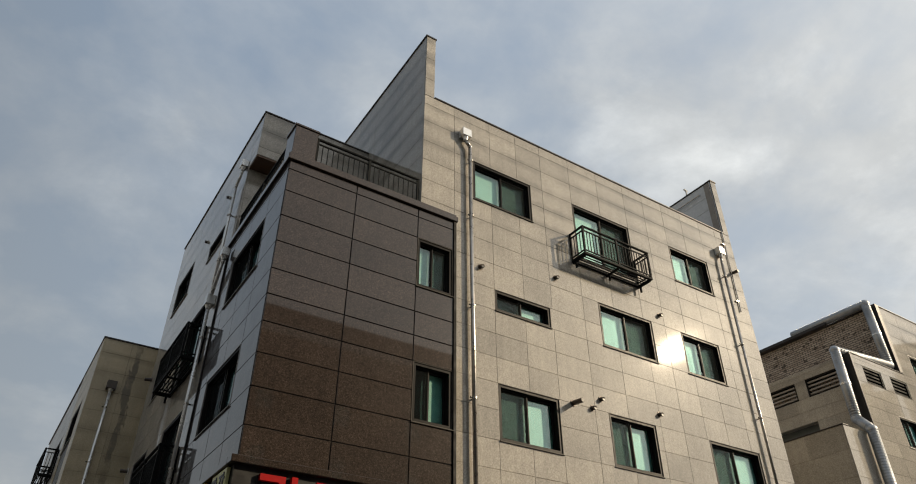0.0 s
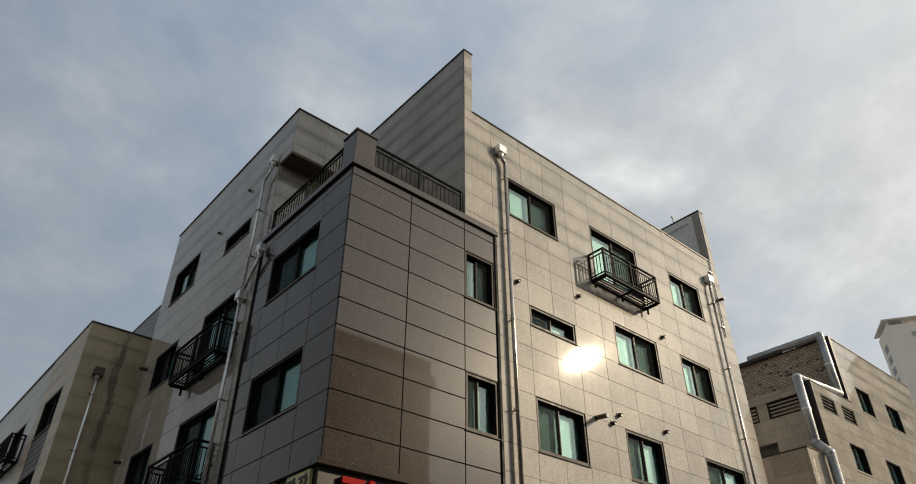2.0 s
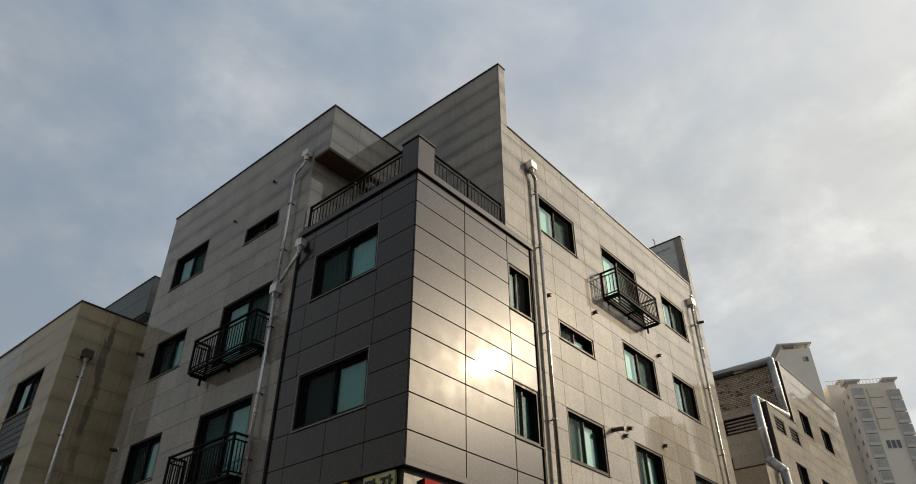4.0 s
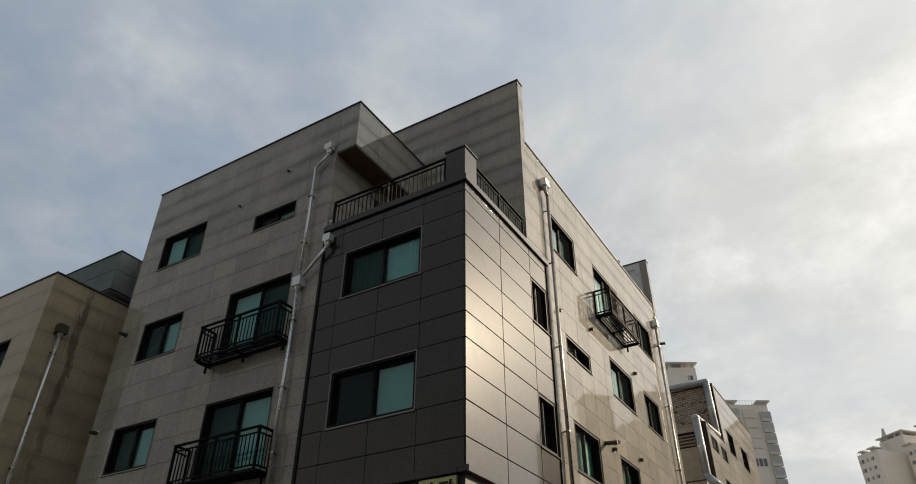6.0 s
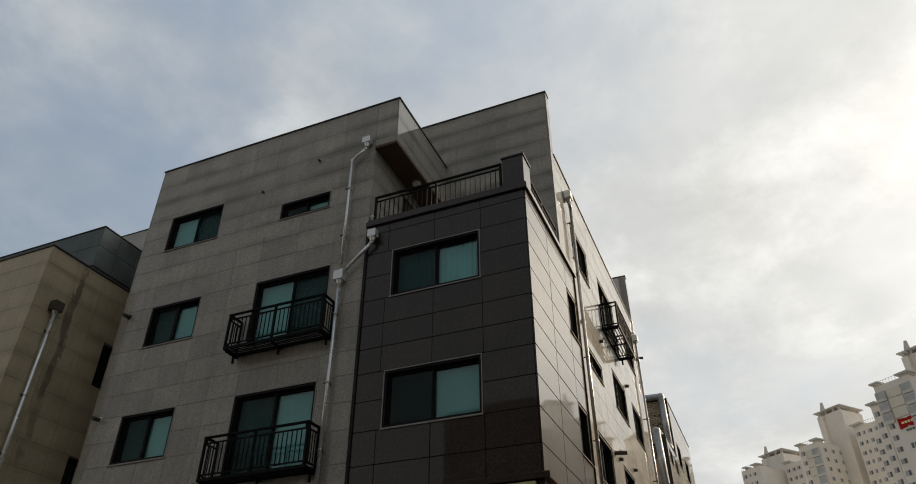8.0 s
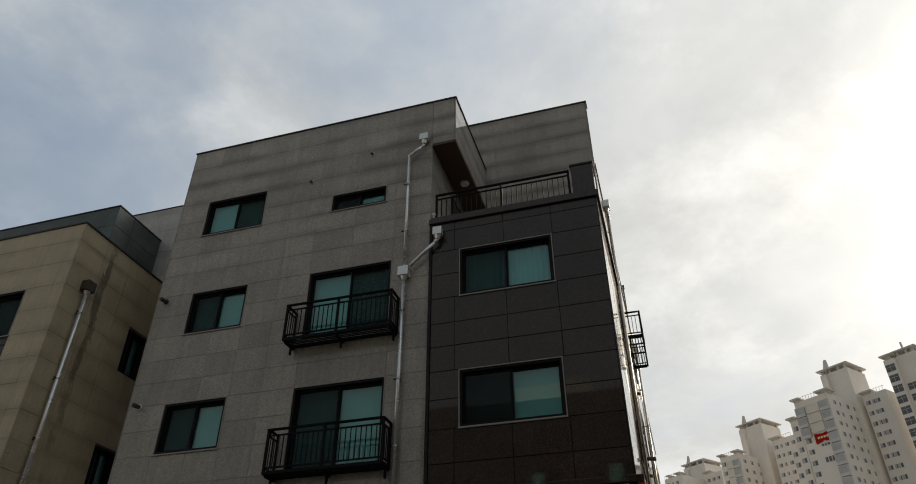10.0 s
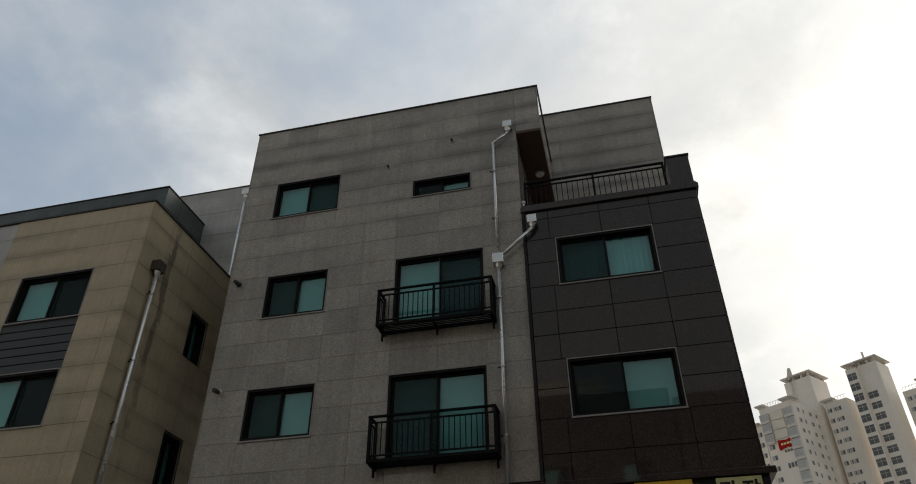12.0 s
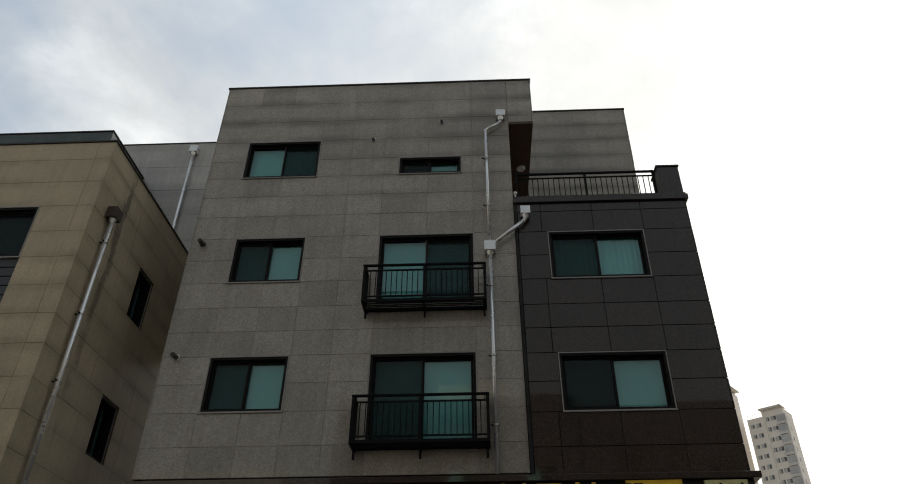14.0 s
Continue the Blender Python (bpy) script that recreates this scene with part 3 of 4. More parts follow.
clad_wall("wall_north", "grey granite rear wall beside the neighbouring house", side((0, 22.0, 0), (-1, 0, 0)), -17.78, -3.09, ROWS_Z + [15.13], [-16, -14.8, -13.6, -12.4, -11.2, -10, -8.8, -7.6, -6.4, -5.2, -4.2], [], GREY_STONE, JOINT)
clad_wall("wall_east", "grey granite side wall facing the gap between houses", side((17.78, 0, 0), (0, 1, 0)), 11.032, 21.968, ROWS_Z + [14.8], [12.2, 13.4, 14.6, 15.8, 17, 18.2, 19.4, 20.6], [], GREY_STONE, JOINT)

tagged(part("wall_west_core", boxed(3.16, 3.36, 14.3, 15.3, 13.70, 15.12), CONCRETE), "plain core of the roof overhang", "wall", kind="structure")
dark_s_open = [(6.09, 6.98, 9.07, 10.28), (6.09, 6.99, 6.16, 7.37)]
clad_wall("wall_corner_south", "polished dark brown granite wall of the corner block", S_DARK, 3.05, 7.0, DARK_Z, [4.57, 6.08], dark_s_open, DARK_STONE, JOINT_DARK, gap=0.019)
dark_w_open = [(-14.09, -11.99, 9.07, 10.28), (-14.11, -12.0, 6.16, 7.37)]
clad_wall("wall_corner_west", "polished dark brown granite wall of the corner block in shade", W_DARK, -14.72, -10.96, DARK_Z, [-14.2, -13.06, -11.97], dark_w_open, DARK_STONE, JOINT_DARK, gap=0.011)
# proud dark margins where the corner block meets the grey walls
tagged(part("trim_corner_south", boxed(7.004, 7.066, 10.90, 11.2, 4.98, 11.05), JOINT_DARK), "dark metal edge strip between brown and grey granite", "trim", kind="structure")
tagged(part("trim_corner_west", boxed(3.02, 3.3, 14.724, 14.785, 4.98, 11.05), JOINT_DARK), "dark metal edge strip between brown and grey granite", "trim", kind="structure")

# terrace over the corner block
FIN = side((6.17, 0, 0), (0, -1, 0))
bm = bmesh.new()
box(bm, 2.99, 7.10, 10.87, 11.15, 11.062, 11.20)
box(bm, 2.99, 3.27, 11.15, 14.80, 11.062, 11.20)
box(bm, 3.02, 7.07, 10.90, 11.12, 11.20, 11.26)
box(bm, 3.02, 3.24, 11.12, 14.78, 11.20, 11.26)
tagged(part("terrace_coping", soften(bm, 0.008), DARK_STONE), "dark brown granite coping round the roof terrace", "coping", kind="structure")
tagged(part("terrace_floor", boxed(3.28, 6.16, 11.16, 14.74, 10.9, 11.02), CONCRETE), "grey concrete floor of the roof terrace", "floor", kind="structure")
pier = thing("corner_pier", "dark brown granite pier at the terrace corner", "pier", kind="structure")
part("shaft", boxed(3.05, 3.56, 10.93, 11.42, 11.262, 12.03, edge=0.006), DARK_STONE, pier)
part("cap", boxed(3.025, 3.585, 10.905, 11.445, 12.032, 12.085, edge=0.008), DARK_STONE, pier, "overhanging granite cap")
clad_wall("wall_terrace", "grey granite wall at the back of the roof terrace", side((0, 14.79, 0), (1, 0, 0)), 3.122, 6.16, [11.02, 11.5, 12.06, 12.66, 13.26, 13.66], [4.1, 5.1], [], GREY_STONE, JOINT)
clad_wall("wall_overhang_south", "grey granite front of the overhanging roof slab", side((0, 14.17, 0), (1, 0, 0)), 3.09, 6.16, [13.66, 13.92, 14.5, 15.13], [4.0, 5.0], [], GREY_STONE, JOINT)
tagged(part("soffit", boxed(3.10, 6.16, 14.18, 14.78, 13.60, 13.658), WOOD), "brown timber soffit under the roof overhang", "soffit", kind="structure")
lamp = thing("soffit_lamp", "round white lamp on the brown soffit, switched off", "lamp", m=pose(4.75, 14.42, 13.6))
part("rim", tubed((0, 0, -0.045), (0, 0, -0.001), 0.13, 20), TRIM, lamp)
part("diffuser", tubed((0, 0, -0.075), (0, 0, -0.046), 0.10, 20, 0.115), WHITE, lamp)

door = thing("door_1", "dark brown terrace door, closed", "door", kind="structure", m=side((0, 14.79, 0), (1, 0, 0)))
part("door_frame", ring(bmesh.new(), 4.75, 5.75, 11.03, 13.2, 0.06, -0.03, -0.002, "LRT"), FRAME, door)
part("leaf", boxed(4.812, 5.688, -0.022, -0.002, 11.04, 13.138, edge=0.004), DOOR, door)
part("door_handle", tubed((4.9, -0.07, 12.0), (4.9, -0.07, 12.14), 0.012, 8), STEEL, door, "steel handle")

for z0, z1, y in ((13.66, 15.12, 14.172), (11.27, 13.59, 14.79)):
    tagged(part("corner_bead", boxed(3.082, 3.0885, y, y + 0.012, z0, z1), TRIM), "thin silver corner bead on granite edge", "trim", kind="structure")

# side walls standing over the roof
fin_rows = [11.06, 11.62, 12.2, 12.8, 13.4, 14.0, 14.62, 15.22, 15.85, 16.45, 17.04]
clad_wall("wall_stair_west", "weathered grey granite wall rising over the roof", FIN, -22.0, -11.03, fin_rows, [-21, -20, -19, -18, -17, -16, -15, -13.9, -12.6], [], GREY_STONE, JOINT)
clad_wall("wall_stair_end", "narrow grey granite end of the raised side wall", side((0, 10.995, 0), (1, 0, 0)), 6.17, 6.45, [14.802, 15.42, 16.2, 17.04], [], [], GREY_STONE, JOINT, thick=0.04)
tagged(part("wall_stair_inner", boxed(6.421, 6.45, 11.036, 22.0, 14.0, 17.04), CONCRETE), "plain plastered back of the raised side wall", "wall", kind="structure")
coping("coping", 6.17, 6.45, 11.0, 22.0, 17.041)
E_FIN = side((17.52, 0, 0), (0, -1, 0))
clad_wall("wall_east_fin", "grey rendered side wall rising over the roof", E_FIN, -15.6, -11.03, [14.0, 14.8, 15.4, 16.0, 16.5, 17.04], [-13.5], [], PAINT, JOINT, thick=0.12)
clad_wall("wall_east_end", "narrow grey granite end of the raised east wall", side((0, 10.995, 0), (1, 0, 0)), 17.52, 17.78, [14.802, 15.42, 16.2, 17.04], [], [], GREY_STONE, JOINT, thick=0.04)
tagged(part("wall_east_back", boxed(17.645, 17.78, 11.036, 15.6, 14.81, 17.04), CONCRETE), "plain plastered back of the raised east wall", "wall", kind="structure")
tagged(part("wall_east_pier", boxed(17.46, 17.517, 11.06, 11.26, 14.81, 16.98), POST), "grey-brown weathered pier beside the raised east wall", "pier", kind="structure")
coping("coping", 17.52, 17.78, 11.0, 15.6, 17.041)
coping("coping", 6.48, 17.49, 11.0, 11.25, 14.801, 0.045)
coping("coping", 3.09, 3.40, 14.17, 22.0, 15.131, 0.045)
coping("coping", 3.43, 6.14, 14.17, 14.40, 15.131, 0.045)
tagged(part("roof", boxed(6.46, 17.5, 11.26, 21.9, 13.9, 14.1), CONCRETE), "flat concrete roof behind the parapet", "roof", kind="structure")
tagged(part("roof_west", boxed(3.42, 6.15, 14.45, 21.7, 14.5, 14.7), CONCRETE), "flat concrete roof behind the parapet", "roof", kind="structure")
rail = thing("roof_handrail", "thin steel handrail on the raised east wall", "handrail")
part("rail", tubed((17.46, 11.5, 16.72), (17.46, 13.2, 16.72), 0.022, 8), STEEL, rail)
for y in (11.5, 12.6):
    part("stay", tubed((17.46, y, 16.72), (17.52, y, 16.72), 0.015, 6), STEEL, rail)
stub = thing("roof_vent_pipe", "short white vent pipe standing on the wall top", "pipe", m=pose(17.65, 12.1, 17.09))
part("stem", tubed((0, 0, 0), (0, 0, 0.30), 0.03, 8), WHITE, stub)
part("elbow", tubed((0.06, 0, 0.30), (-0.10, 0, 0.34), 0.035, 8), WHITE, stub)

# the street front below the stone: fascia ledge, shop level
tagged(part("fascia_ledge_south", boxed(2.92, 17.8, 10.80, 11.02, 4.86, 4.975, edge=0.008), DARK_STONE), "dark brown granite ledge above the shop signs", "ledge", kind="structure")
tagged(part("fascia_ledge_west", boxed(2.92, 3.3, 11.022, 22.0, 4.86, 4.975, edge=0.008), DARK_STONE), "dark brown granite ledge above the shop signs", "ledge", kind="structure")
tagged(part("fascia", boxed(3.02, 17.8, 10.92, 22.0, 3.2, 4.858), BLACK), "black metal shop fascia", "fascia", kind="structure")
tagged(part("shop_front", boxed(3.4, 17.6, 11.3, 21.8, 0, 3.198), CONCRETE), "plain grey shop level under the fascia", "wall", kind="structure")

# ---- windows ----
for (a, b, z0, z1), scr in zip(s_open, "RRRLRRLLL"):
    sliding_window(S_GREY, a, b, z0, z1, scr, dim=(z1 - z0 < 0.8), trim=TRIM_SUN, inner=FROST_SUN)
for (a, b, z0, z1), scr in zip(w_open, "RLLLRL"):
    sliding_window(W_GREY, a, b, z0, z1, scr, "dark bronze sliding window with teal glass in shaded granite wall", dim=(z1 - z0 < 0.8))
for (a, b, z0, z1), scr in zip(dark_s_open, "RL"):
    sliding_window(S_DARK, a, b, z0, z1, scr, "narrow dark bronze sliding window in brown granite", split=0.45, dim=(scr == "L"), trim=TRIM_SUN, inner=FROST_SUN)
for (a, b, z0, z1), scr in zip(dark_w_open, "LL"):
    sliding_window(W_DARK, a, b, z0, z1, scr, "wide dark bronze sliding window in brown granite", curtain=z0 > 8, dim=z0 < 8)

# ---- balconies ----
balcony(S_GREY, 10.62, 12.98, 11.27, 12.14, 0.52, "black iron balcony with slatted deck on sunlit granite wall")
balcony(W_GREY, -18.0, -15.47, 8.38, 9.27, 0.45, "black iron balcony with slatted deck on shaded granite wall")
balcony(W_GREY, -18.02, -15.49, 5.50, 6.42, 0.42, "black iron balcony with slatted deck on shaded granite wall")

# ---- terrace railing ----


def terrace_rail(m, a, b, z0, z1, label):
    r = thing("terrace_railing", label, "railing", "terrace railings", m=m)
    part("top_rail", boxed(a, b, -0.03, 0.03, z1 - 0.05, z1, edge=0.01), IRON, r)
    n = max(1, round((b - a) / 1.5))
    for k in range(n + 1):
        x = a + 0.03 + (b - a - 0.06) * k / n
        part("post", boxed(x - 0.025, x + 0.025, -0.025, 0.025, z0, z1 - 0.051), IRON, r)
    posts = [a + 0.03 + (b - a - 0.06) * k / n for k in range(n + 1)]
    bar = mesh_of(boxed(-0.009, 0.009, -0.009, 0.009, z0 + 0.085, z1 - 0.166), IRON, "baluster")
    for s, e in zip(posts, posts[1:]):
        part("rail", boxed(s + 0.025, e - 0.025, -0.015, 0.015, z1 - 0.165, z1 - 0.137), IRON, r)
        part("rail", boxed(s + 0.025, e - 0.025, -0.015, 0.015, z0 + 0.055, z0 + 0.083), IRON, r)
        count = round((e - s) / 0.125)
        for k in range(1, count):
            ob = new("baluster", bar)
            ob.parent = r
            ob.matrix_basis = pose(s + (e - s) * k / count, 0, 0)
    return r


terrace_rail(side((0, 11.07, 0), (1, 0, 0)), 3.59, 6.14, 11.262, 12.03, "black iron railing along the sunny terrace edge")
terrace_rail(side((3.16, 0, 0), (0, -1, 0)), -14.7, -11.47, 11.262, 12.03, "black iron railing along the shaded terrace edge")

dome = thing("terrace_camera", "small white dome camera on a short stem on the coping", "camera", m=pose(3.13, 14.73, 11.261))
part("stem", tubed((0, 0, 0), (0, 0, 0.14), 0.02, 10), WHITE, dome)
cap = bmesh.new()
bmesh.ops.create_uvsphere(cap, u_segments=14, v_segments=8, radius=0.05, matrix=Matrix.Translation((0, 0, 0.17)))
part("dome", cap, WHITE, dome, smooth=True)

# ---- drainpipes and vents ----
dp = thing("drainpipe", "stainless steel drainpipe with square hopper on sunlit granite", "drainpipe", "drainpipes", m=S_GREY)
hopper(dp, 7.33, 14.05)
pipe_run(dp, [(7.33, -0.105, 13.72), (7.46, -0.11, 13.55), (7.50, -0.11, 3.3)], 0.047)
pipe_collars(dp, 7.485, -0.11, (13.1, 11.4, 9.0, 6.9), 0.047)
dp = thing("drainpipe", "stainless steel drainpipe with square hopper on sunlit granite", "drainpipe", "drainpipes", m=S_GREY)
hopper(dp, 16.9, 13.95)
pipe_run(dp, [(16.9, -0.105, 13.62), (16.86, -0.11, 13.4), (16.82, -0.11, 3.3)], 0.041)
pipe_collars(dp, 16.84, -0.11, (12.9, 10.6, 8.4, 6.4), 0.047)
dp = thing("drainpipe", "stainless steel drainpipe with two hoppers and slanting branch", "drainpipe", "drainpipes", m=W_GREY)
hopper(dp, -14.98, 13.93, 0.22, 0.18, 0.2)
hopper(dp, -15.36, 9.98, 0.24, 0.2, 0.24)
pipe_run(dp, [(-14.98, -0.105, 13.6), (-15.02, -0.105, 13.55), (-15.36, -0.105, 13.3), (-15.36, -0.105, 9.98)], 0.036, HOPPER)
pipe_run(dp, [(-15.36, -0.105, 9.66), (-15.38, -0.105, 5.0)], 0.041, HOPPER)
pipe_collars(dp, -15.37, -0.105, (12.4, 11.0, 8.9, 7.3, 5.9), 0.047)
hopper(dp, -14.55, 10.86, 0.21, 0.17, 0.21, y=-0.085)
pipe_run(dp, [(-14.55, -0.17, 10.56), (-14.60, -0.17, 10.5), (-15.22, -0.12, 9.99)], 0.042, HOPPER)
wire = thing("conduit", "thin grey conduit beside the drainpipe", "conduit", m=S_GREY)
part("pipe", tubed((17.40, -0.03, 14.85), (17.33, -0.03, 11.85), 0.02, 8), STEEL, wire)
for z in (14.3, 12.2):
    part("clip", boxed(17.22, 17.36, -0.05, -0.002, z - 0.015, z + 0.015), STEEL, wire)

for x, z in ((7.78, 10.15), (10.02, 10.61), (13.6, 10.63), (12.95, 7.73), (11.06, 7.7), (10.77, 7.43)):
    wall_vent(S_GREY, x, z)
wall_vent(S_GREY, 10.2, 7.42, "long stainless boiler flue sticking out of granite wall", 0.32, 0.055, 0.03)
wall_vent(S_GREY, 17.4, 13.25, "long stainless boiler flue sticking out of granite wall", 0.24, 0.05, 0.03)
for y, z in ((18.1, 13.18), (16.43, 13.72)):
    wall_vent(W_GREY, -y, z, "small white vent cap on shaded granite", 0.07, 0.04, 0.02, WHITE, 1.5)
wall_vent(W_GREY, -21.72, 10.2, "dark boiler flue on shaded granite wall", 0.20, 0.05, 0.02, FLUE)
wall_vent(W_GREY, -21.7, 7.45, "dark boiler flue with pale collar on shaded granite", 0.20, 0.05, 0.02, WHITE)

# ---- shop signs under the ledge ----


def sign_text(words, size, depth, mat, m, parent):
    cu = bpy.data.curves.new("lettering", "FONT")
    cu.body, cu.size, cu.extrude, cu.align_x = words, size, depth, "LEFT"
    cu.offset = 0.008
    tmp = bpy.data.objects.new("lettering", cu)
    scene.collection.objects.link(tmp)
    bpy.context.view_layer.update()
    me = bpy.data.meshes.new_from_object(tmp.evaluated_get(bpy.context.evaluated_depsgraph_get()))
    bpy.data.objects.remove(tmp)
    me.materials.clear()
    me.materials.append(mat)
    ob = new("lettering", me)
    ob.parent = parent
    ob.matrix_basis = m
    return ob


SIGN_W = side((3.015, 0, 0), (0, -1, 0))
sign = thing("shop_sign", "cream sign panel with bold black letters under the ledge", "sign", m=SIGN_W)
part("panel", boxed(-11.80, -11.06, -0.06, -0.002, 4.2, 4.84, edge=0.006), CREAM, sign)
for letter, x in (("광", -11.77), ("장", -11.40)):
    sign_text(letter, 0.33, 0.006, BLACK, pose(x, -0.068, 4.50, 90, 0, 0), sign)
sign = thing("shop_sign", "yellow rounded sign panel with small dark bars", "sign", m=SIGN_W)
bm = boxed(-13.25, -12.1, -0.07, -0.004, 4.2, 4.85)
bmesh.ops.bevel(bm, geom=[e for e in bm.edges if abs(e.verts[0].co.y - e.verts[1].co.y) > 0.05], offset=0.09, segments=5, affect="EDGES")
part("panel", bm, YELLOW, sign)
for k, (a, w) in enumerate(((-13.17, 0.10), (-13.03, 0.16))):
    part("dark_bar", boxed(a, a + w, -0.076, -0.071, 4.77, 4.80), BLACK, sign)
sign = thing("shop_sign", "yellow raised letter bars on black fascia", "sign", m=SIGN_W)
for a, w in ((-15.32, 0.06), (-14.95, 0.06), (-14.7, 0.42), (-14.03, 0.07), (-13.75, 0.07)):
    part("letter_bar", boxed(a, a + w, -0.06, -0.002, 4.4, 4.82 + (0.012 if w < 0.1 else 0)), YELLOW, sign)
sign = thing("shop_sign", "thin dark red sign strip on black fascia", "sign", m=SIGN_W)
part("strip", boxed(-19.5, -16.0, -0.05, -0.002, 4.5, 4.84), RED, sign)
SIGN_S = side((0, 10.915, 0), (1, 0, 0))
sign = thing("shop_sign", "large red raised letter bars on black fascia", "sign", m=SIGN_S)
for x in (3.42, 4.36, 5.3):
    bm = boxed(x, x + 0.42, -0.08, -0.002, 4.66, 4.76)
    box(bm, x + 0.32, x + 0.42, -0.08, -0.002, 4.2, 4.658)
    box(bm, x + 0.08, x + 0.318, -0.08, -0.002, 4.45, 4.54)
    part("letter_bar", bm, RED, sign)
    bm = boxed(x + 0.52, x + 0.62, -0.08, -0.002, 4.1, 4.78)
    box(bm, x + 0.622, x + 0.74, -0.08, -0.002, 4.42, 4.52)
    part("letter_bar", bm, RED, sign)

# ---- the beige neighbour ----
nrows = [4.0, 4.6, 5.2, 5.85, 6.45, 7.1, 7.72, 8.34, 8.98, 9.6, 10.24, 10.88, 11.5, 11.98]
NB_W = side((1.62, 0, 0), (0, -1, 0))
NB_S = side((0, 23.50, 0), (1, 0, 0))
nb_w_open = [(-26.6, -24.62, 8.98, 10.24), (-26.6, -24.62, 6.45, 7.72)]
nb_s_open = [(4.0, 4.8, 8.98, 10.24), (4.0, 4.8, 5.85, 7.1)]
clad_wall("wall_beige_west", "beige stone wall of the neighbouring house", NB_W, -27.35, -23.53, nrows, [-24.6, -25.6, -23.85], nb_w_open + [(-26.6, -24.62, 7.72, 8.98)], BEIGE_STONE, JOINT_BROWN, thick=0.3)
clad_wall("wall_beige_south", "beige stone side wall with a damp stain", NB_S, 1.62, 6.4, nrows, [2.5, 3.4, 4.3, 5.2], nb_s_open, BEIGE_STONE, JOINT_BROWN, thick=0.3)
clad_wall("wall_grey_north", "pale grey panel wall further along the neighbouring house", side((1.64, 0, 0), (0, -1, 0)), -36, -27.352, nrows, [-28.6, -29.8, -31, -32.2, -33.4, -34.6], [(-30.6, -28.8, 8.98, 10.24), (-34.2, -32.4, 8.98, 10.24)], PALE_STONE, JOINT, thick=0.3)
sliding_window(side((1.64, 0, 0), (0, -1, 0)), -30.6, -28.8, 8.98, 10.24, "L", "dark sliding window in pale grey wall")
sliding_window(side((1.64, 0, 0), (0, -1, 0)), -34.2, -32.4, 8.98, 10.24, "L", "dark sliding window in pale grey wall")
balcony(side((1.64, 0, 0), (0, -1, 0)), -30.4, -28.0, 8.62, 9.55, 0.45, "black iron balcony on pale grey neighbouring wall")
for a, b, z0, z1 in nb_w_open:
    sliding_window(NB_W, a, b, z0, z1, "R", "dark sliding window in beige stone wall", dim=True)
for a, b, z0, z1 in nb_s_open:
    sliding_window(NB_S @ pose(0, 0.05, 0), a, b, z0, z1, "L", "small dark window deep in beige stone wall", dim=True)
clad = thing("window_siding", "dark grey horizontal siding between the windows", "siding", kind="structure", m=NB_W)
part("backing", boxed(-26.6, -24.62, 0.06, 0.2, 7.72, 8.98), SIDING, clad)
for k in range(6):
    part("slat", boxed(-26.6, -24.62, 0.02, 0.059, 7.73 + k * 0.208, 7.73 + k * 0.208 + 0.19, edge=0.006), SIDING, clad)
coping("coping", 1.62, 1.9, 23.50, 36, 11.981, 0.05)
coping("coping", 1.93, 6.4, 23.50, 23.7, 11.981, 0.05)
tagged(part("roof_beige", boxed(1.9, 6.4, 23.7, 36, 11.7, 11.9), CONCRETE), "flat concrete roof of the neighbouring house", "roof", kind="structure")
tagged(part("wall_beige_rear", boxed(6.41, 6.49, 25.7, 36, 0, 11.9), CONCRETE), "plain rear wall of the neighbouring house", "wall", kind="structure")
tagged(part("wall_beige_base", boxed(1.7, 6.4, 23.5, 36, 0, 3.99), CONCRETE), "plain grey ground floor of the neighbouring house", "wall", kind="structure")
# metal-clad box on its roof
clad_wall("roof_box_west", "weathered dark metal cladding of a roof box", side((4.42, 0, 0), (0, -1, 0)), -36, -25.67, [13.56, 14.33, 15.04], [-26.6, -27.5, -28.4, -29.3, -30.2, -31.1, -32, -33, -34, -35], [], ZINC, JOINT_DARK, gap=0.012)
clad_wall("roof_box_south", "weathered dark metal cladding of a roof box", side((0, 25.65, 0), (1, 0, 0)), 4.42, 6.48, [13.56, 14.33, 15.04], [5.15, 5.9], [], ZINC, JOINT_DARK, gap=0.012)
tagged(part("roof_box_floor", boxed(4.46, 6.48, 25.7, 36, 13.5, 13.56), ZINC), "dark metal underside of the roof box", "soffit", kind="structure")
tagged(part("roof_box_core", boxed(4.8, 6.48, 26.0, 35.9, 11.9, 13.499), CONCRETE), "plain wall below the roof box", "wall", kind="structure")
coping("coping", 4.42, 6.46, 25.65, 36, 15.041, 0.04)
# pale rear wall between the houses
clad_wall("wall_rear", "pale grey granite wall behind the two houses", side((6.5, 0, 0), (0, -1, 0)), -40, -22.26, [9.0, 10.0, 10.9, 11.8, 12.75, 13.65, 14.6, 15.5, 16.45], [-23.0, -24.3, -25.6, -27, -29, -31, -33, -35, -37], [], PALE_STONE, JOINT)
coping("coping", 6.5, 6.75, 22.3, 40, 16.451, 0.04)
dp = thing("drainpipe", "pale drainpipe with square hopper on rear wall", "drainpipe", "drainpipes", m=side((6.5, 0, 0), (0, -1, 0)))
hopper(dp, -24.28, 16.2, 0.24, 0.2, 0.24)
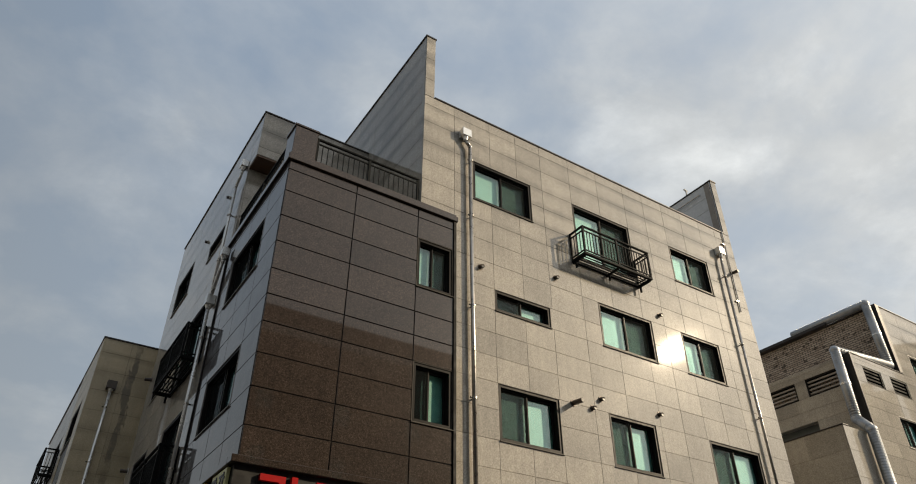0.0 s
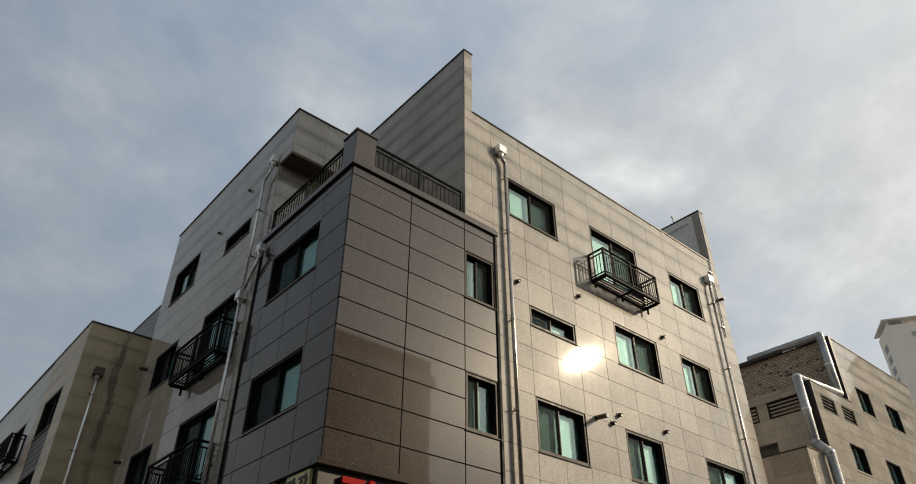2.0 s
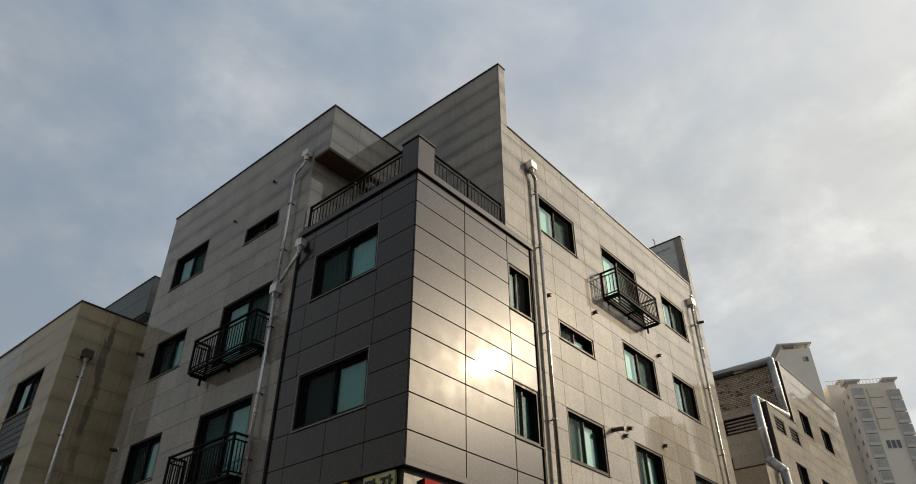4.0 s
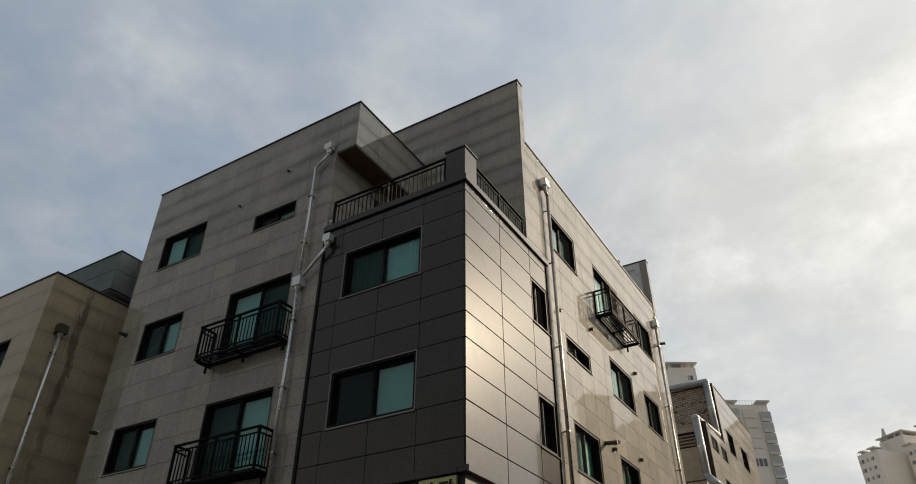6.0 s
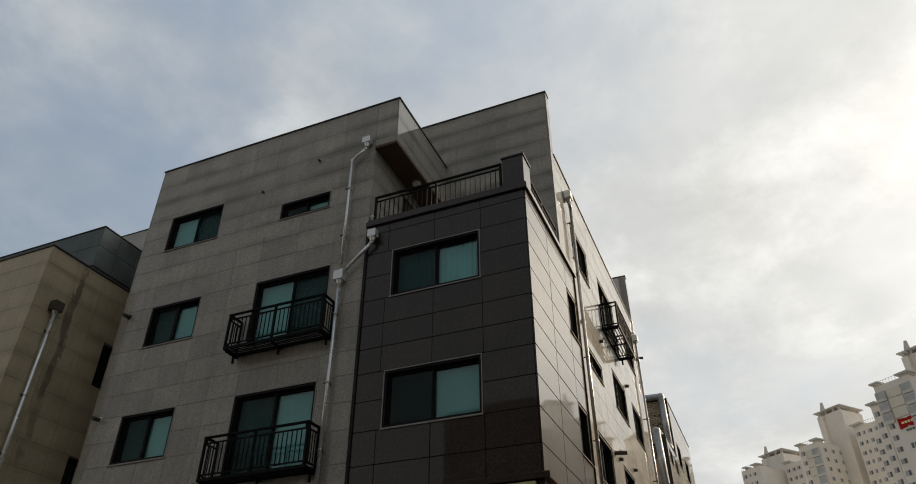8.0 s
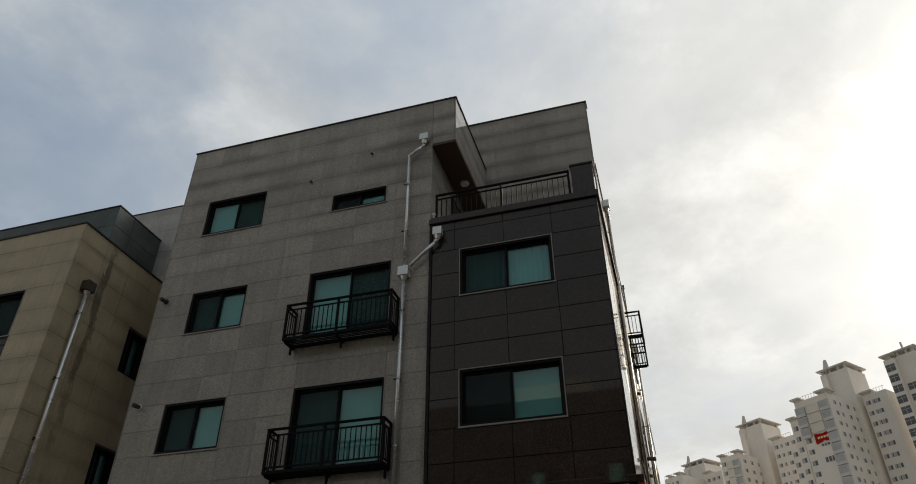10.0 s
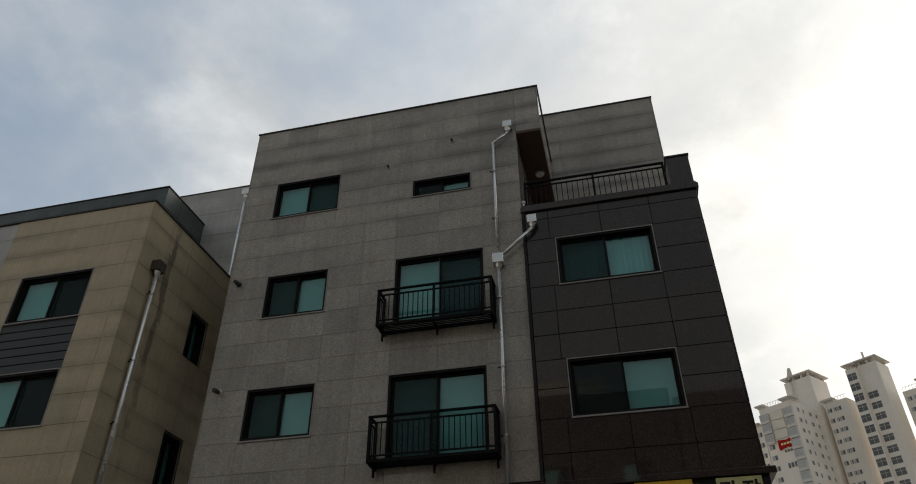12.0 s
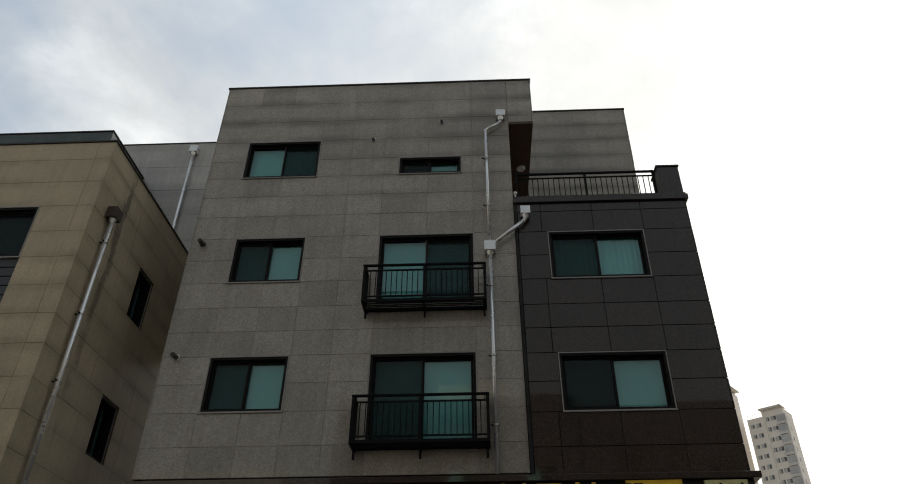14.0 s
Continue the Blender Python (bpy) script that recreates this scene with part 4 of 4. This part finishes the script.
pipe_run(dp, [(-24.28, -0.105, 15.9), (-24.28, -0.105, 9.5)], 0.045, HOPPER)
dp = thing("drainpipe", "old stainless drainpipe with dented hopper on beige stone", "drainpipe", "drainpipes", m=NB_S)
hopper(dp, 2.21, 10.55, 0.28, 0.22, 0.26, mat=FLUE)
pipe_run(dp, [(2.21, -0.115, 10.2), (2.21, -0.115, 4.0)], 0.045, HOPPER)
pipe_collars(dp, 2.21, -0.115, (9.7, 8.0, 6.6), 0.045)

# ---- the stone-and-brick house beyond the gap ----
RB_S = side((0, 11.05, 0), (1, 0, 0))
rrows = [5.0, 5.6, 6.2, 6.8, 7.4, 8.0, 8.6, 9.1, 9.65, 10.18, 10.6, 11.05, 11.7, 11.9, 12.04]
rb_open = [(23.62, 24.72, 11.05, 11.7), (25.28, 26.35, 11.05, 11.7), (24.88, 26.2, 9.1, 10.18), (27.95, 29.4, 9.1, 10.18), (31.2, 32.7, 9.1, 10.18)]
rb_low = [(27.31, 28.68, 11.9, 12.04), (30.12, 31.6, 11.9, 12.04)]
clad_wall("wall_far_south", "sunlit grey granite wall of the house beyond", RB_S, 23.07, 34.2, rrows, [24.2, 25.3, 26.4, 27.5, 28.6, 29.7, 30.8, 31.9, 33.0], rb_open + rb_low, GREY_STONE, JOINT)
rb_open2 = [(27.31, 28.68, 11.9, 13.05), (30.12, 31.6, 11.9, 13.05)]
clad_wall("wall_far_south_upper", "sunlit grey granite upper wall of the house beyond", RB_S, 26.4, 34.2, [12.04, 13.05, 13.65, 14.25, 14.85], [27.5, 28.6, 29.7, 30.8, 31.9, 33.0], rb_open2, GREY_STONE, JOINT)
for a, b, z0, z1 in rb_open[2:] + rb_open2:
    sliding_window(RB_S, a, b, z0, z1, "L", "dark sliding window in sunlit stone of the house beyond", dim=True)


def louvre(m, a, b, z0, z1, n, label, pale=False):
    lv = thing("louvre", label, "louvre", "louvres", kind="structure", m=m)
    part("frame", ring(bmesh.new(), a, b, z0, z1, 0.05, 0.02, 0.18), FRAME, lv)
    for k in range(n):
        z = z0 + 0.05 + (z1 - z0 - 0.1) * (k + 0.5) / n
        part("slat", boxed(a + 0.05, b - 0.05, 0.06, 0.12, z - 0.03, z + 0.03), POST if pale else IRON, lv)
    return lv


for a, b, z0, z1 in rb_open[:2]:
    louvre(RB_S, a, b, z0, z1, 4, "dark slatted opening in stone wall of the house beyond")
RB_W = side((23.05, 0, 0), (0, -1, 0))
rbw_open = [(-12.87, -11.5, 11.05, 11.7), (-15.2, -13.28, 11.05, 11.7), (-16.5, -12.83, 9.65, 10.18)]
clad_wall("wall_far_west", "shaded grey granite wall of the house beyond", RB_W, -20, -11.08, rrows, [-12.2, -13.4, -14.6, -15.8, -17, -18.2], rbw_open, GREY_STONE, JOINT)
for a, b, z0, z1 in rbw_open[:2]:
    louvre(RB_W, a, b, z0, z1, 4, "dark framed opening with pale slats in shaded stone", True)
# the recess's inner shade is a dark sheet behind the opening
tagged(part("recess_dark", boxed(23.31, 23.4, 12.7, 16.6, 9.6, 10.3), ROOM_SHADE), "dark sheet painted as the shade inside a stone wall recess", "recess", kind="structure")
clad_wall("wall_far_low", "grey granite lower wing of the house beyond", side((21.2, 0, 0), (0, -1, 0)), -20, -11.08, [4.0, 5.2, 6.4, 7.6, 8.4, 9.15], [-12.4, -13.8, -15.2, -16.6], [], GREY_STONE, JOINT)
clad_wall("wall_far_low_south", "sunlit end of the lower wing", RB_S, 21.2, 23.06, [4.0, 5.2, 6.4, 7.6, 8.4, 9.15], [], [], GREY_STONE, JOINT)
tagged(part("roof_far_low", boxed(21.45, 23.0, 11.3, 20, 8.9, 9.0), CONCRETE), "flat roof of the lower wing", "roof", kind="structure")
tagged(part("roof_far_mid", boxed(23.3, 26.4, 11.3, 20, 11.75, 11.9), CONCRETE), "flat roof of the middle storey", "roof", kind="structure")
coping("coping", 23.07, 26.35, 11.05, 11.3, 12.041, 0.03)
coping("coping", 26.4, 34.2, 11.05, 11.3, 14.851, 0.04)
coping("coping", 21.2, 21.45, 11.05, 20, 9.151, 0.04)
tagged(part("wall_far_rear", boxed(26.66, 34.2, 11.31, 20, 12.0, 14.7), CONCRETE), "plain body of the house beyond", "wall", kind="structure")
tagged(part("wall_far_body", boxed(23.62, 34.1, 11.45, 20, 0, 11.7), BRICK), "plain body of the house beyond", "wall", kind="structure")

# ---- the house across the street, seen mirrored in the polished stone ----
opp = side((0, -5.0, 0), (-1, 0, 0))
orow = [0, 1.2, 2.4, 3.6, 4.8, 6.0, 7.2, 8.4, 9.6, 10.8, 12.0, 13.2, 14.4, 15.4]
oo = [(x, x + 1.8, z, z + 1.2) for x in (-16.5, -13, -9.5, -6, -2.5, 1, 4.5) for z in (6.0, 9.6, 12.0)]
clad_wall("wall_opposite", "brown-grey tiled wall of the house across the street", opp, -17.9, 8, orow, [-16.5, -14.7, -13, -11.2, -9.5, -7.7, -6, -4.2, -2.5, -0.7, 1, 2.8, 4.5, 6.3], oo, DARK_STONE, JOINT_DARK)
for a, b, z0, z1 in oo:
    sliding_window(opp, a, b, z0, z1, "L", "dark sliding window of the house across the street", dim=True)
tagged(part("cornice_opposite", boxed(-8, 18.0, -5.4, -4.8, 15.41, 15.85), WHITE), "pale cornice of the house across the street", "cornice", kind="structure")
tagged(part("attic_opposite", boxed(-8, 17.9, -14, -5.1, 15.851, 16.8), DARK_STONE), "dark attic of the house across the street", "wall", kind="structure")
tagged(part("body_opposite", boxed(-8, 17.9, -14, -5.26, 0, 15.4), CONCRETE), "plain body of the house across the street", "wall", kind="structure")

# houses along the shaded side street, middle one mirrored in the window panes; the unseen outer two are raised to cut
# low sky light
for k, (y0, y1, top, x) in enumerate(((-9, 10.4, 15.8, -20.9), (10.5, 23.5, 16.4, -21.0), (26, 42, 12.6, -21.2))):
    mm = side((x, 0, 0), (0, 1, 0))
    rows = [0, 1.5, 3.0, 4.2, 5.4, 6.6, 7.8, 9.0, 10.2, 11.4, 12.6] + ([13.8, 15.1, top] if top > 13 else [])
    oo = [(y, y + 1.8, z, z + 1.2) for y in (y0 + 1.2, y0 + 5.2) for z in (4.2, 7.8, 11.4)[:3 if top > 13 else 2]]
    clad_wall("wall_lane", "tiled house front across the side lane", mm, y0, y1, rows, [y0 + 2 * i for i in range(1, 7)], oo, DARK_STONE if k < 2 else PALE_STONE, JOINT)
    for a, b, z0, z1 in oo:
        sliding_window(mm, a, b, z0, z1, "L", "dark sliding window of a house across the lane", dim=True)
    tagged(part("house_body", boxed(x - 9, x - 0.27, y0 + 0.04, y1 - 0.04, 0, top - 0.05), CONCRETE), "plain body of a house across the lane", "wall", kind="structure")

tagged(part('stair_head', boxed(-29, -21.1, 13.9, 18.0, 16.41, 17.3), CONCRETE), 'low stair head on the roof across the lane', 'stair head', kind='structure')

# brick attic, dark eave and the exhaust duct of the house beyond
tagged(part("wall_brick", boxed(26.2, 26.39, 11.452, 17.2, 11.9, 14.78), BRICK), "rough pale brick attic wall with dark burnt bricks", "wall", kind="structure")
tagged(part("wall_brick_edge", boxed(26.16, 26.395, 11.02, 11.45, 12.08, 14.9, edge=0.01), COPING), "dark metal corner strip at the attic wall", "trim", kind="structure")
tagged(part("wall_far_edge", boxed(23.0, 23.046, 11.02, 11.34, 9.2, 12.035, edge=0.006), COPING), "dark metal corner strip on the stone house", "trim", kind="structure")
eave = thing("roof_eave", "dark roof eave with gutter over the brick attic", "eave", kind="structure")
part("gutter", boxed(25.95, 26.35, 13.0, 17.3, 14.785, 14.93, edge=0.02), COPING, eave)
part("flashing", boxed(26.1, 26.39, 11.33, 12.99, 14.785, 14.82), COPING, eave)


def duct_run(parent, pts, r):
    for p, q in zip(pts, pts[1:]):
        p, q = Vector(p), Vector(q)
        d = (q - p).normalized()
        length = (q - p).length
        bm = bmesh.new()
        tube(bm, p, q, r, 20)
        part("duct", bm, DUCT, parent, smooth=True)
        rib = bmesh.new()
        n = int(length / 0.085)
        for k in range(1, n):
            c = p + d * (length * k / n)
            tube(rib, c - d * 0.012, c + d * 0.012, r + 0.0025, 20)
        part("ribs", rib, DUCT, parent, smooth=False)
    for p in pts[1:-1]:
        bm = bmesh.new()
        bmesh.ops.create_uvsphere(bm, u_segments=20, v_segments=12, radius=r * 1.06, matrix=Matrix.Translation(p))
        part("elbow", bm, DUCT, parent, smooth=True)


duct = thing("exhaust_duct", "large galvanised spiral exhaust duct zigzagging up the house", "duct")
duct_run(duct, [(22.42, 10.82, 4.0), (22.40, 10.83, 9.15), (22.58, 11.28, 9.67), (22.80, 11.36, 12.17), (26.0, 11.24, 12.36), (25.98, 11.27, 14.93), (26.28, 14.6, 15.1)], 0.16)
for x, y, z in ((22.41, 10.82, 6.0), (22.69, 11.32, 10.9), (25.99, 11.26, 13.6)):
    part("strap", tubed((x, y, z - 0.03), (x, y, z + 0.03), 0.178, 20), HOPPER, duct, "flat steel strap")

# ---- apartment towers far away ----
WIN = {}


def tower_window(parent, m, w, h):
    """A far window: slim frame; a dark pane beside a curtained one, or dark quarter panes where it is wide."""
    key = (w, h)
    if key not in WIN:
        e = 0.06
        half = mesh_of(boxed(e - w / 2, -0.04, -0.03, 0.05, e - h / 2, h / 2 - e), TOWER_DARK if w > 2.2 else TOWER_GLASS, "pane")
        other = mesh_of(boxed(0.04, w / 2 - e, -0.03, 0.05, e - h / 2, h / 2 - e), TOWER_DARK, "pane")
        frame_bm = ring(bmesh.new(), -w / 2, w / 2, -h / 2, h / 2, e, -0.05, 0.1)
        if w > 2.2:
            box(frame_bm, -w / 2 + e, w / 2 - e, -0.05, 0.0, h * 0.1, h * 0.1 + 0.07)
        WIN[key] = (mesh_of(frame_bm, TOWER_TRIM, "window_surround"), half, other)
    ob = new("window", WIN[key][0])
    ob.parent = parent
    ob.matrix_basis = m
    for me in WIN[key][1:]:
        pane = new("pane", me)
        pane.parent = ob
    return ob


def corner(eye, az, dist, turn):
    """The front left corner of a block, seen from eye under the azimuth az."""
    return pose(eye[0] + dist * math.cos(radians(az)), eye[1] + dist * math.sin(radians(az)), 0, 0, 0, turn)


def stair_core(t, m, w, depth, top, step=0.0, mast=True):
    """A tall stair shaft with an overhanging canopy on short stubs; step: a narrower, proud strip on its left."""
    part("wall", boxed(0, w, 0, depth, -2, top), TOWER, t, m=m)
    canopy = part("canopy", boxed(-0.6, w + 0.6, -0.6, depth + 0.6, top + 1.15, top + 1.45), TOWER_TRIM, t, m=m)
    for x in (0.3, w / 2, w - 0.9):
        part("stub", boxed(x, x + 0.6, 0.2, 0.8, top - 0.01, top + 1.1), TOWER_TRIM, t, m=m)
    part("stub", boxed(w - 0.9, w - 0.3, depth - 1.2, depth - 0.4, top - 0.01, top + 1.1), TOWER_TRIM, t, m=m)
    if step:
        part("wall", boxed(-step, -0.01, -1.2, depth - 2, -2, top - 0.5), TOWER, t, m=m)
        part("canopy", boxed(-step - 0.6, -0.05, -1.8, depth - 1, top + 0.6, top + 0.9), TOWER_TRIM, t, m=m)
        part("stub", boxed(-step + 0.3, -0.8, -0.8, 0.2, top - 0.5, top + 0.55), TOWER_TRIM, t, m=m)
    if mast:
        bm = bmesh.new()
        tube(bm, (-step / 2 + 0.6, 0.5, top + 1.4), (-step / 2 + 0.9, 0.5, top + 4.2), 1.0, 4, 0.45)
        part("roof_fin", bm, TOWER_TRIM, t, m=m)


def railing_line(t, m, x0, x1, z):
    bm = boxed(x0, x1, 0.15, 0.22, z + 1.1, z + 1.18)
    k = x0
    while k < x1:
        box(bm, k, k + 0.07, 0.15, 0.22, z, z + 1.1)
        k += 0.8
    part("roof_railing", bm, TOWER_TRIM, t, m=m)


def slab(t, m, w, depth, top, front=(), flank=(), left=(), floors=12, storey=2.85, canopies=(), railing=None):
    """A row of flats: front along local x at y=0, right flank at x=w, left flank at x=0."""
    part("wall", boxed(0, w, 0, depth, -2, top), TOWER, t, m=m)
    for a, b in canopies:
        part("canopy", boxed(a, b, -0.9, 3.0, top + 0.55, top + 0.95), TOWER_TRIM, t, m=m)
        part("parapet", boxed(a + 0.5, b - 0.5, 0.05, 2.4, top, top + 0.55), TOWER_TRIM, t, m=m)
    if railing:
        railing_line(t, m, railing[0], railing[1], top)
    for k in range(floors):
        z = top - 2.2 - k * storey
        for x, ww, hh in front:
            tower_window(t, m @ pose(x, 0, z), ww, hh)
        for y, ww, hh in flank:
            tower_window(t, m @ pose(w, y, z, 0, 0, 90), ww, hh)
        for y, ww, hh in left:
            tower_window(t, m @ pose(0, y, z, 0, 0, -90), ww, hh)


def gable_panel(t, m, x0, x1, top):
    bm = bmesh.new()
    for k in range(4):
        box(bm, x0, x1, -0.35, -0.01, top - 2.6 * (k + 1), top - 2.6 * k - 0.25)
    part("gable_panel", bm, TOWER_PANEL, t, "olive slatted gable panel", m=m)


def bays(t, m, x, n, top, storey=2.85):
    for k in range(n):
        z = top - 3.4 - k * storey
        bay = part("bay", boxed(x, x + 2.6, -0.7, -0.01, z - 0.55, z + 2.0), TOWER_BAND, t, m=m)
        part("pane", boxed(x + 0.15, x + 2.45, -0.75, -0.71, z + 0.2, z + 1.85), TOWER_GLASS, bay)


W1, W2, W3 = (1.3, 1.15), (1.9, 1.2), (0.8, 1.1)
E1, E2, E3, TW = (-9.87, 13.21), (-8.6, 7.8), (-4.3, 2.5), -129.5
t1 = thing("apartment_tower", "pale beige concrete apartment tower with stair cores and red panel", "tower", "apartment towers")
m = corner(E1, -10.63, 205, TW)
slab(t1, m, 9.6, 14, 73.4, [(1.2, 1.6, 1.3)], [(2.5, *W1), (5.0, *W3), (8.5, *W1), (11.5, *W3)], floors=14, canopies=((-0.6, 2.0), (6.6, 10.4)), railing=(2.0, 6.6))
gable_panel(t1, m, 2.9, 6.6, 72.0)
bays(t1, m, 7.0, 12, 73.0)
bays(t1, m, 0.0, 3, 73.0)
bm = bmesh.new()
for x0, x1, h0, h1 in ((3.2, 5.5, 1.3, 0.95), (5.5, 7.8, 0.95, 1.35)):
    box(bm, x0, x1, -0.4, -0.02, 62.6 - h0, 62.6 + h0)
    bm.verts.ensure_lookup_table()
    for v in bm.verts[-8:]:
        v.co.z = 62.6 + (1 if v.co.z > 62.6 else -1) * (h1 if v.co.x > x1 - 0.1 else h0)
banner = part("red_banner", bm, RED, t1, "red bow-shaped panel with pale bars", m=m)
for k in range(4):
    part("white_bar", boxed(4.0 + k * 0.8, 4.6 + k * 0.8, -0.46, -0.405, 62.35, 62.85), CREAM, banner)
for k in range(3):
    part("dark_bar", boxed(4.4 + k * 0.8, 4.9 + k * 0.8, -0.2, -0.02, 60.5, 61.0), NAVY, t1, m=m)
for k in range(3):
    part("dark_bar", boxed(4.3 + k * 0.95, 4.85 + k * 0.95, -0.2, -0.02, 56.4, 57.6), NAVY, t1, m=m)
m = corner(E1, -10.0, 208, TW)
slab(t1, m, 2.4, 10, 69.5, [(1.2, 1.4, 1.3)], (), (), 10, canopies=((-0.7, 2.0),))
m = corner(E1, -9.55, 212, TW)
slab(t1, m, 2.0, 9, 64.0, [(1.0, 1.4, 1.3)], (), (), 8)
stair_core(t1, corner(E1, -13.45, 213, TW) @ pose(0, 0, 0), 5.6, 9, 83.0, 1.7)
m = corner(E1, -15.2, 211, TW)
slab(t1, m, 6.3, 12, 74.2, [(1.0, *W1), (2.5, *W3), (3.6, *W1)], (), (), 14, canopies=((-0.5, 3.0),), railing=(3.2, 6.2))
m = corner(E1, -18.12, 206, TW)
stair_core(t1, m, 5.0, 7, 81.0, 2.8, False)
part("mast", boxed(1.8, 2.2, 1, 1.4, 82.4, 84.8), TOWER_TRIM, t1, m=m)
for k in range(15):
    tower_window(t1, m @ pose(-1.5, -1.2, 78.2 - k * 2.85), 2.5, 2.0)
    if k > 1:
        tower_window(t1, m @ pose(1.7, 0, 78.2 - k * 2.85), 2.6, 1.8)
m = corner(E1, -20.35, 208, TW)
slab(t1, m, 4.6, 12, 72.6, [(1.2, 1.1, 1.1), (2.9, 1.4, 1.2)], (), (), 14, railing=(0.2, 4.4))
m = corner(E1, -21.5, 207, TW)
slab(t1, m, 5.8, 7, 73.8, [(1.2, 1.0, 1.2), (2.8, 1.6, 1.2)], [(3, *W1)], (), 14, canopies=((-0.4, 5.6),))
bays(t1, m, 3.7, 12, 73.4)
t2 = thing("apartment_tower", "pale beige apartment tower stepping back behind another", "tower", "apartment towers")
m = corner(E2, -7.05, 240, TW)
slab(t2, m, 11.0, 12, 75.5, [(1.2, *W1), (3.0, *W3), (5.0, *W1), (7.2, *W1)], (), (), 12, canopies=((-0.5, 3.4),), railing=(3.6, 7.0))
stair_core(t2, corner(E2, -5.45, 245, TW), 6.0, 10, 82.5, 1.8)
m = corner(E2, -3.15, 240, TW)
slab(t2, m, 7.0, 14, 72.0, [(1.2, 1.6, 1.3)], [(2.5, *W1), (6, *W1), (9.5, *W1)], (), 9, canopies=((-0.6, 1.8), (4.8, 7.6)), railing=(1.8, 4.8))
gable_panel(t2, m, 2.0, 4.4, 70.6)
bays(t2, m, 4.6, 5, 71.6)
m = corner(E2, -1.9, 268, TW)
slab(t2, m, 7.0, 12, 75.0, [(1.2, *W1), (3.4, *W1), (5.4, *W1)], (), (), 8, canopies=((-0.5, 3.0),))
stair_core(t2, corner(E2, -0.85, 276, TW), 7.0, 10, 80.5, 1.6)
m = corner(E2, 1.12, 266, TW)
slab(t2, m, 8.0, 14, 74.0, [(1.2, 1.6, 1.3), (3.4, *W3), (5.4, *W1)], (), (), 8, canopies=((1.4, 3.0), (5.0, 7.8)), railing=(-0.0, 4.8))
t3 = thing("apartment_tower", "tall pale beige apartment tower beyond the brick house", "tower", "apartment towers")
m = corner(E3, 14.45, 186, -58)
stair_core(t3, m, 7.4, 9, 82.2, 0.0, False)
part("roof_stub", boxed(2.2, 3.6, 3, 4.4, 83.65, 85.2), TOWER_TRIM, t3, m=m)
tower_window(t3, m @ pose(5.6, 0, 79.2), 1.5, 1.4)
for k in range(11):
    tower_window(t3, m @ pose(0, 5.2, 78.2 - k * 2.85, 0, 0, -90), 3.0, 1.9)
m = corner(E3, 11.95, 192, -58)
slab(t3, m, 5.0, 8, 73.0, (), (), (), 0, canopies=((2.6, 5.0),), railing=(0, 4.8))
m = corner(E3, 10.5, 186, -58)
slab(t3, m, 10.4, 16, 70.0, (), (), [(2.6, *W1), (6.0, *W3), (8.4, *W1)], 12, canopies=((-0.8, 2.6), (7.6, 11.0)), railing=(2.6, 7.6))
gable_panel(t3, m, 3.6, 6.8, 69.0)
bays(t3, m, 0.1, 12, 70.2)
bays(t3, m, 8.0, 12, 69.4)
for k in range(3):
    part("dark_bar", boxed(4.0 + k * 1.1, 4.7 + k * 1.1, -0.2, -0.02, 54.2, 56.0), NAVY, t3, m=m)

# ---- slabs of stone, last ----
hang_panels()
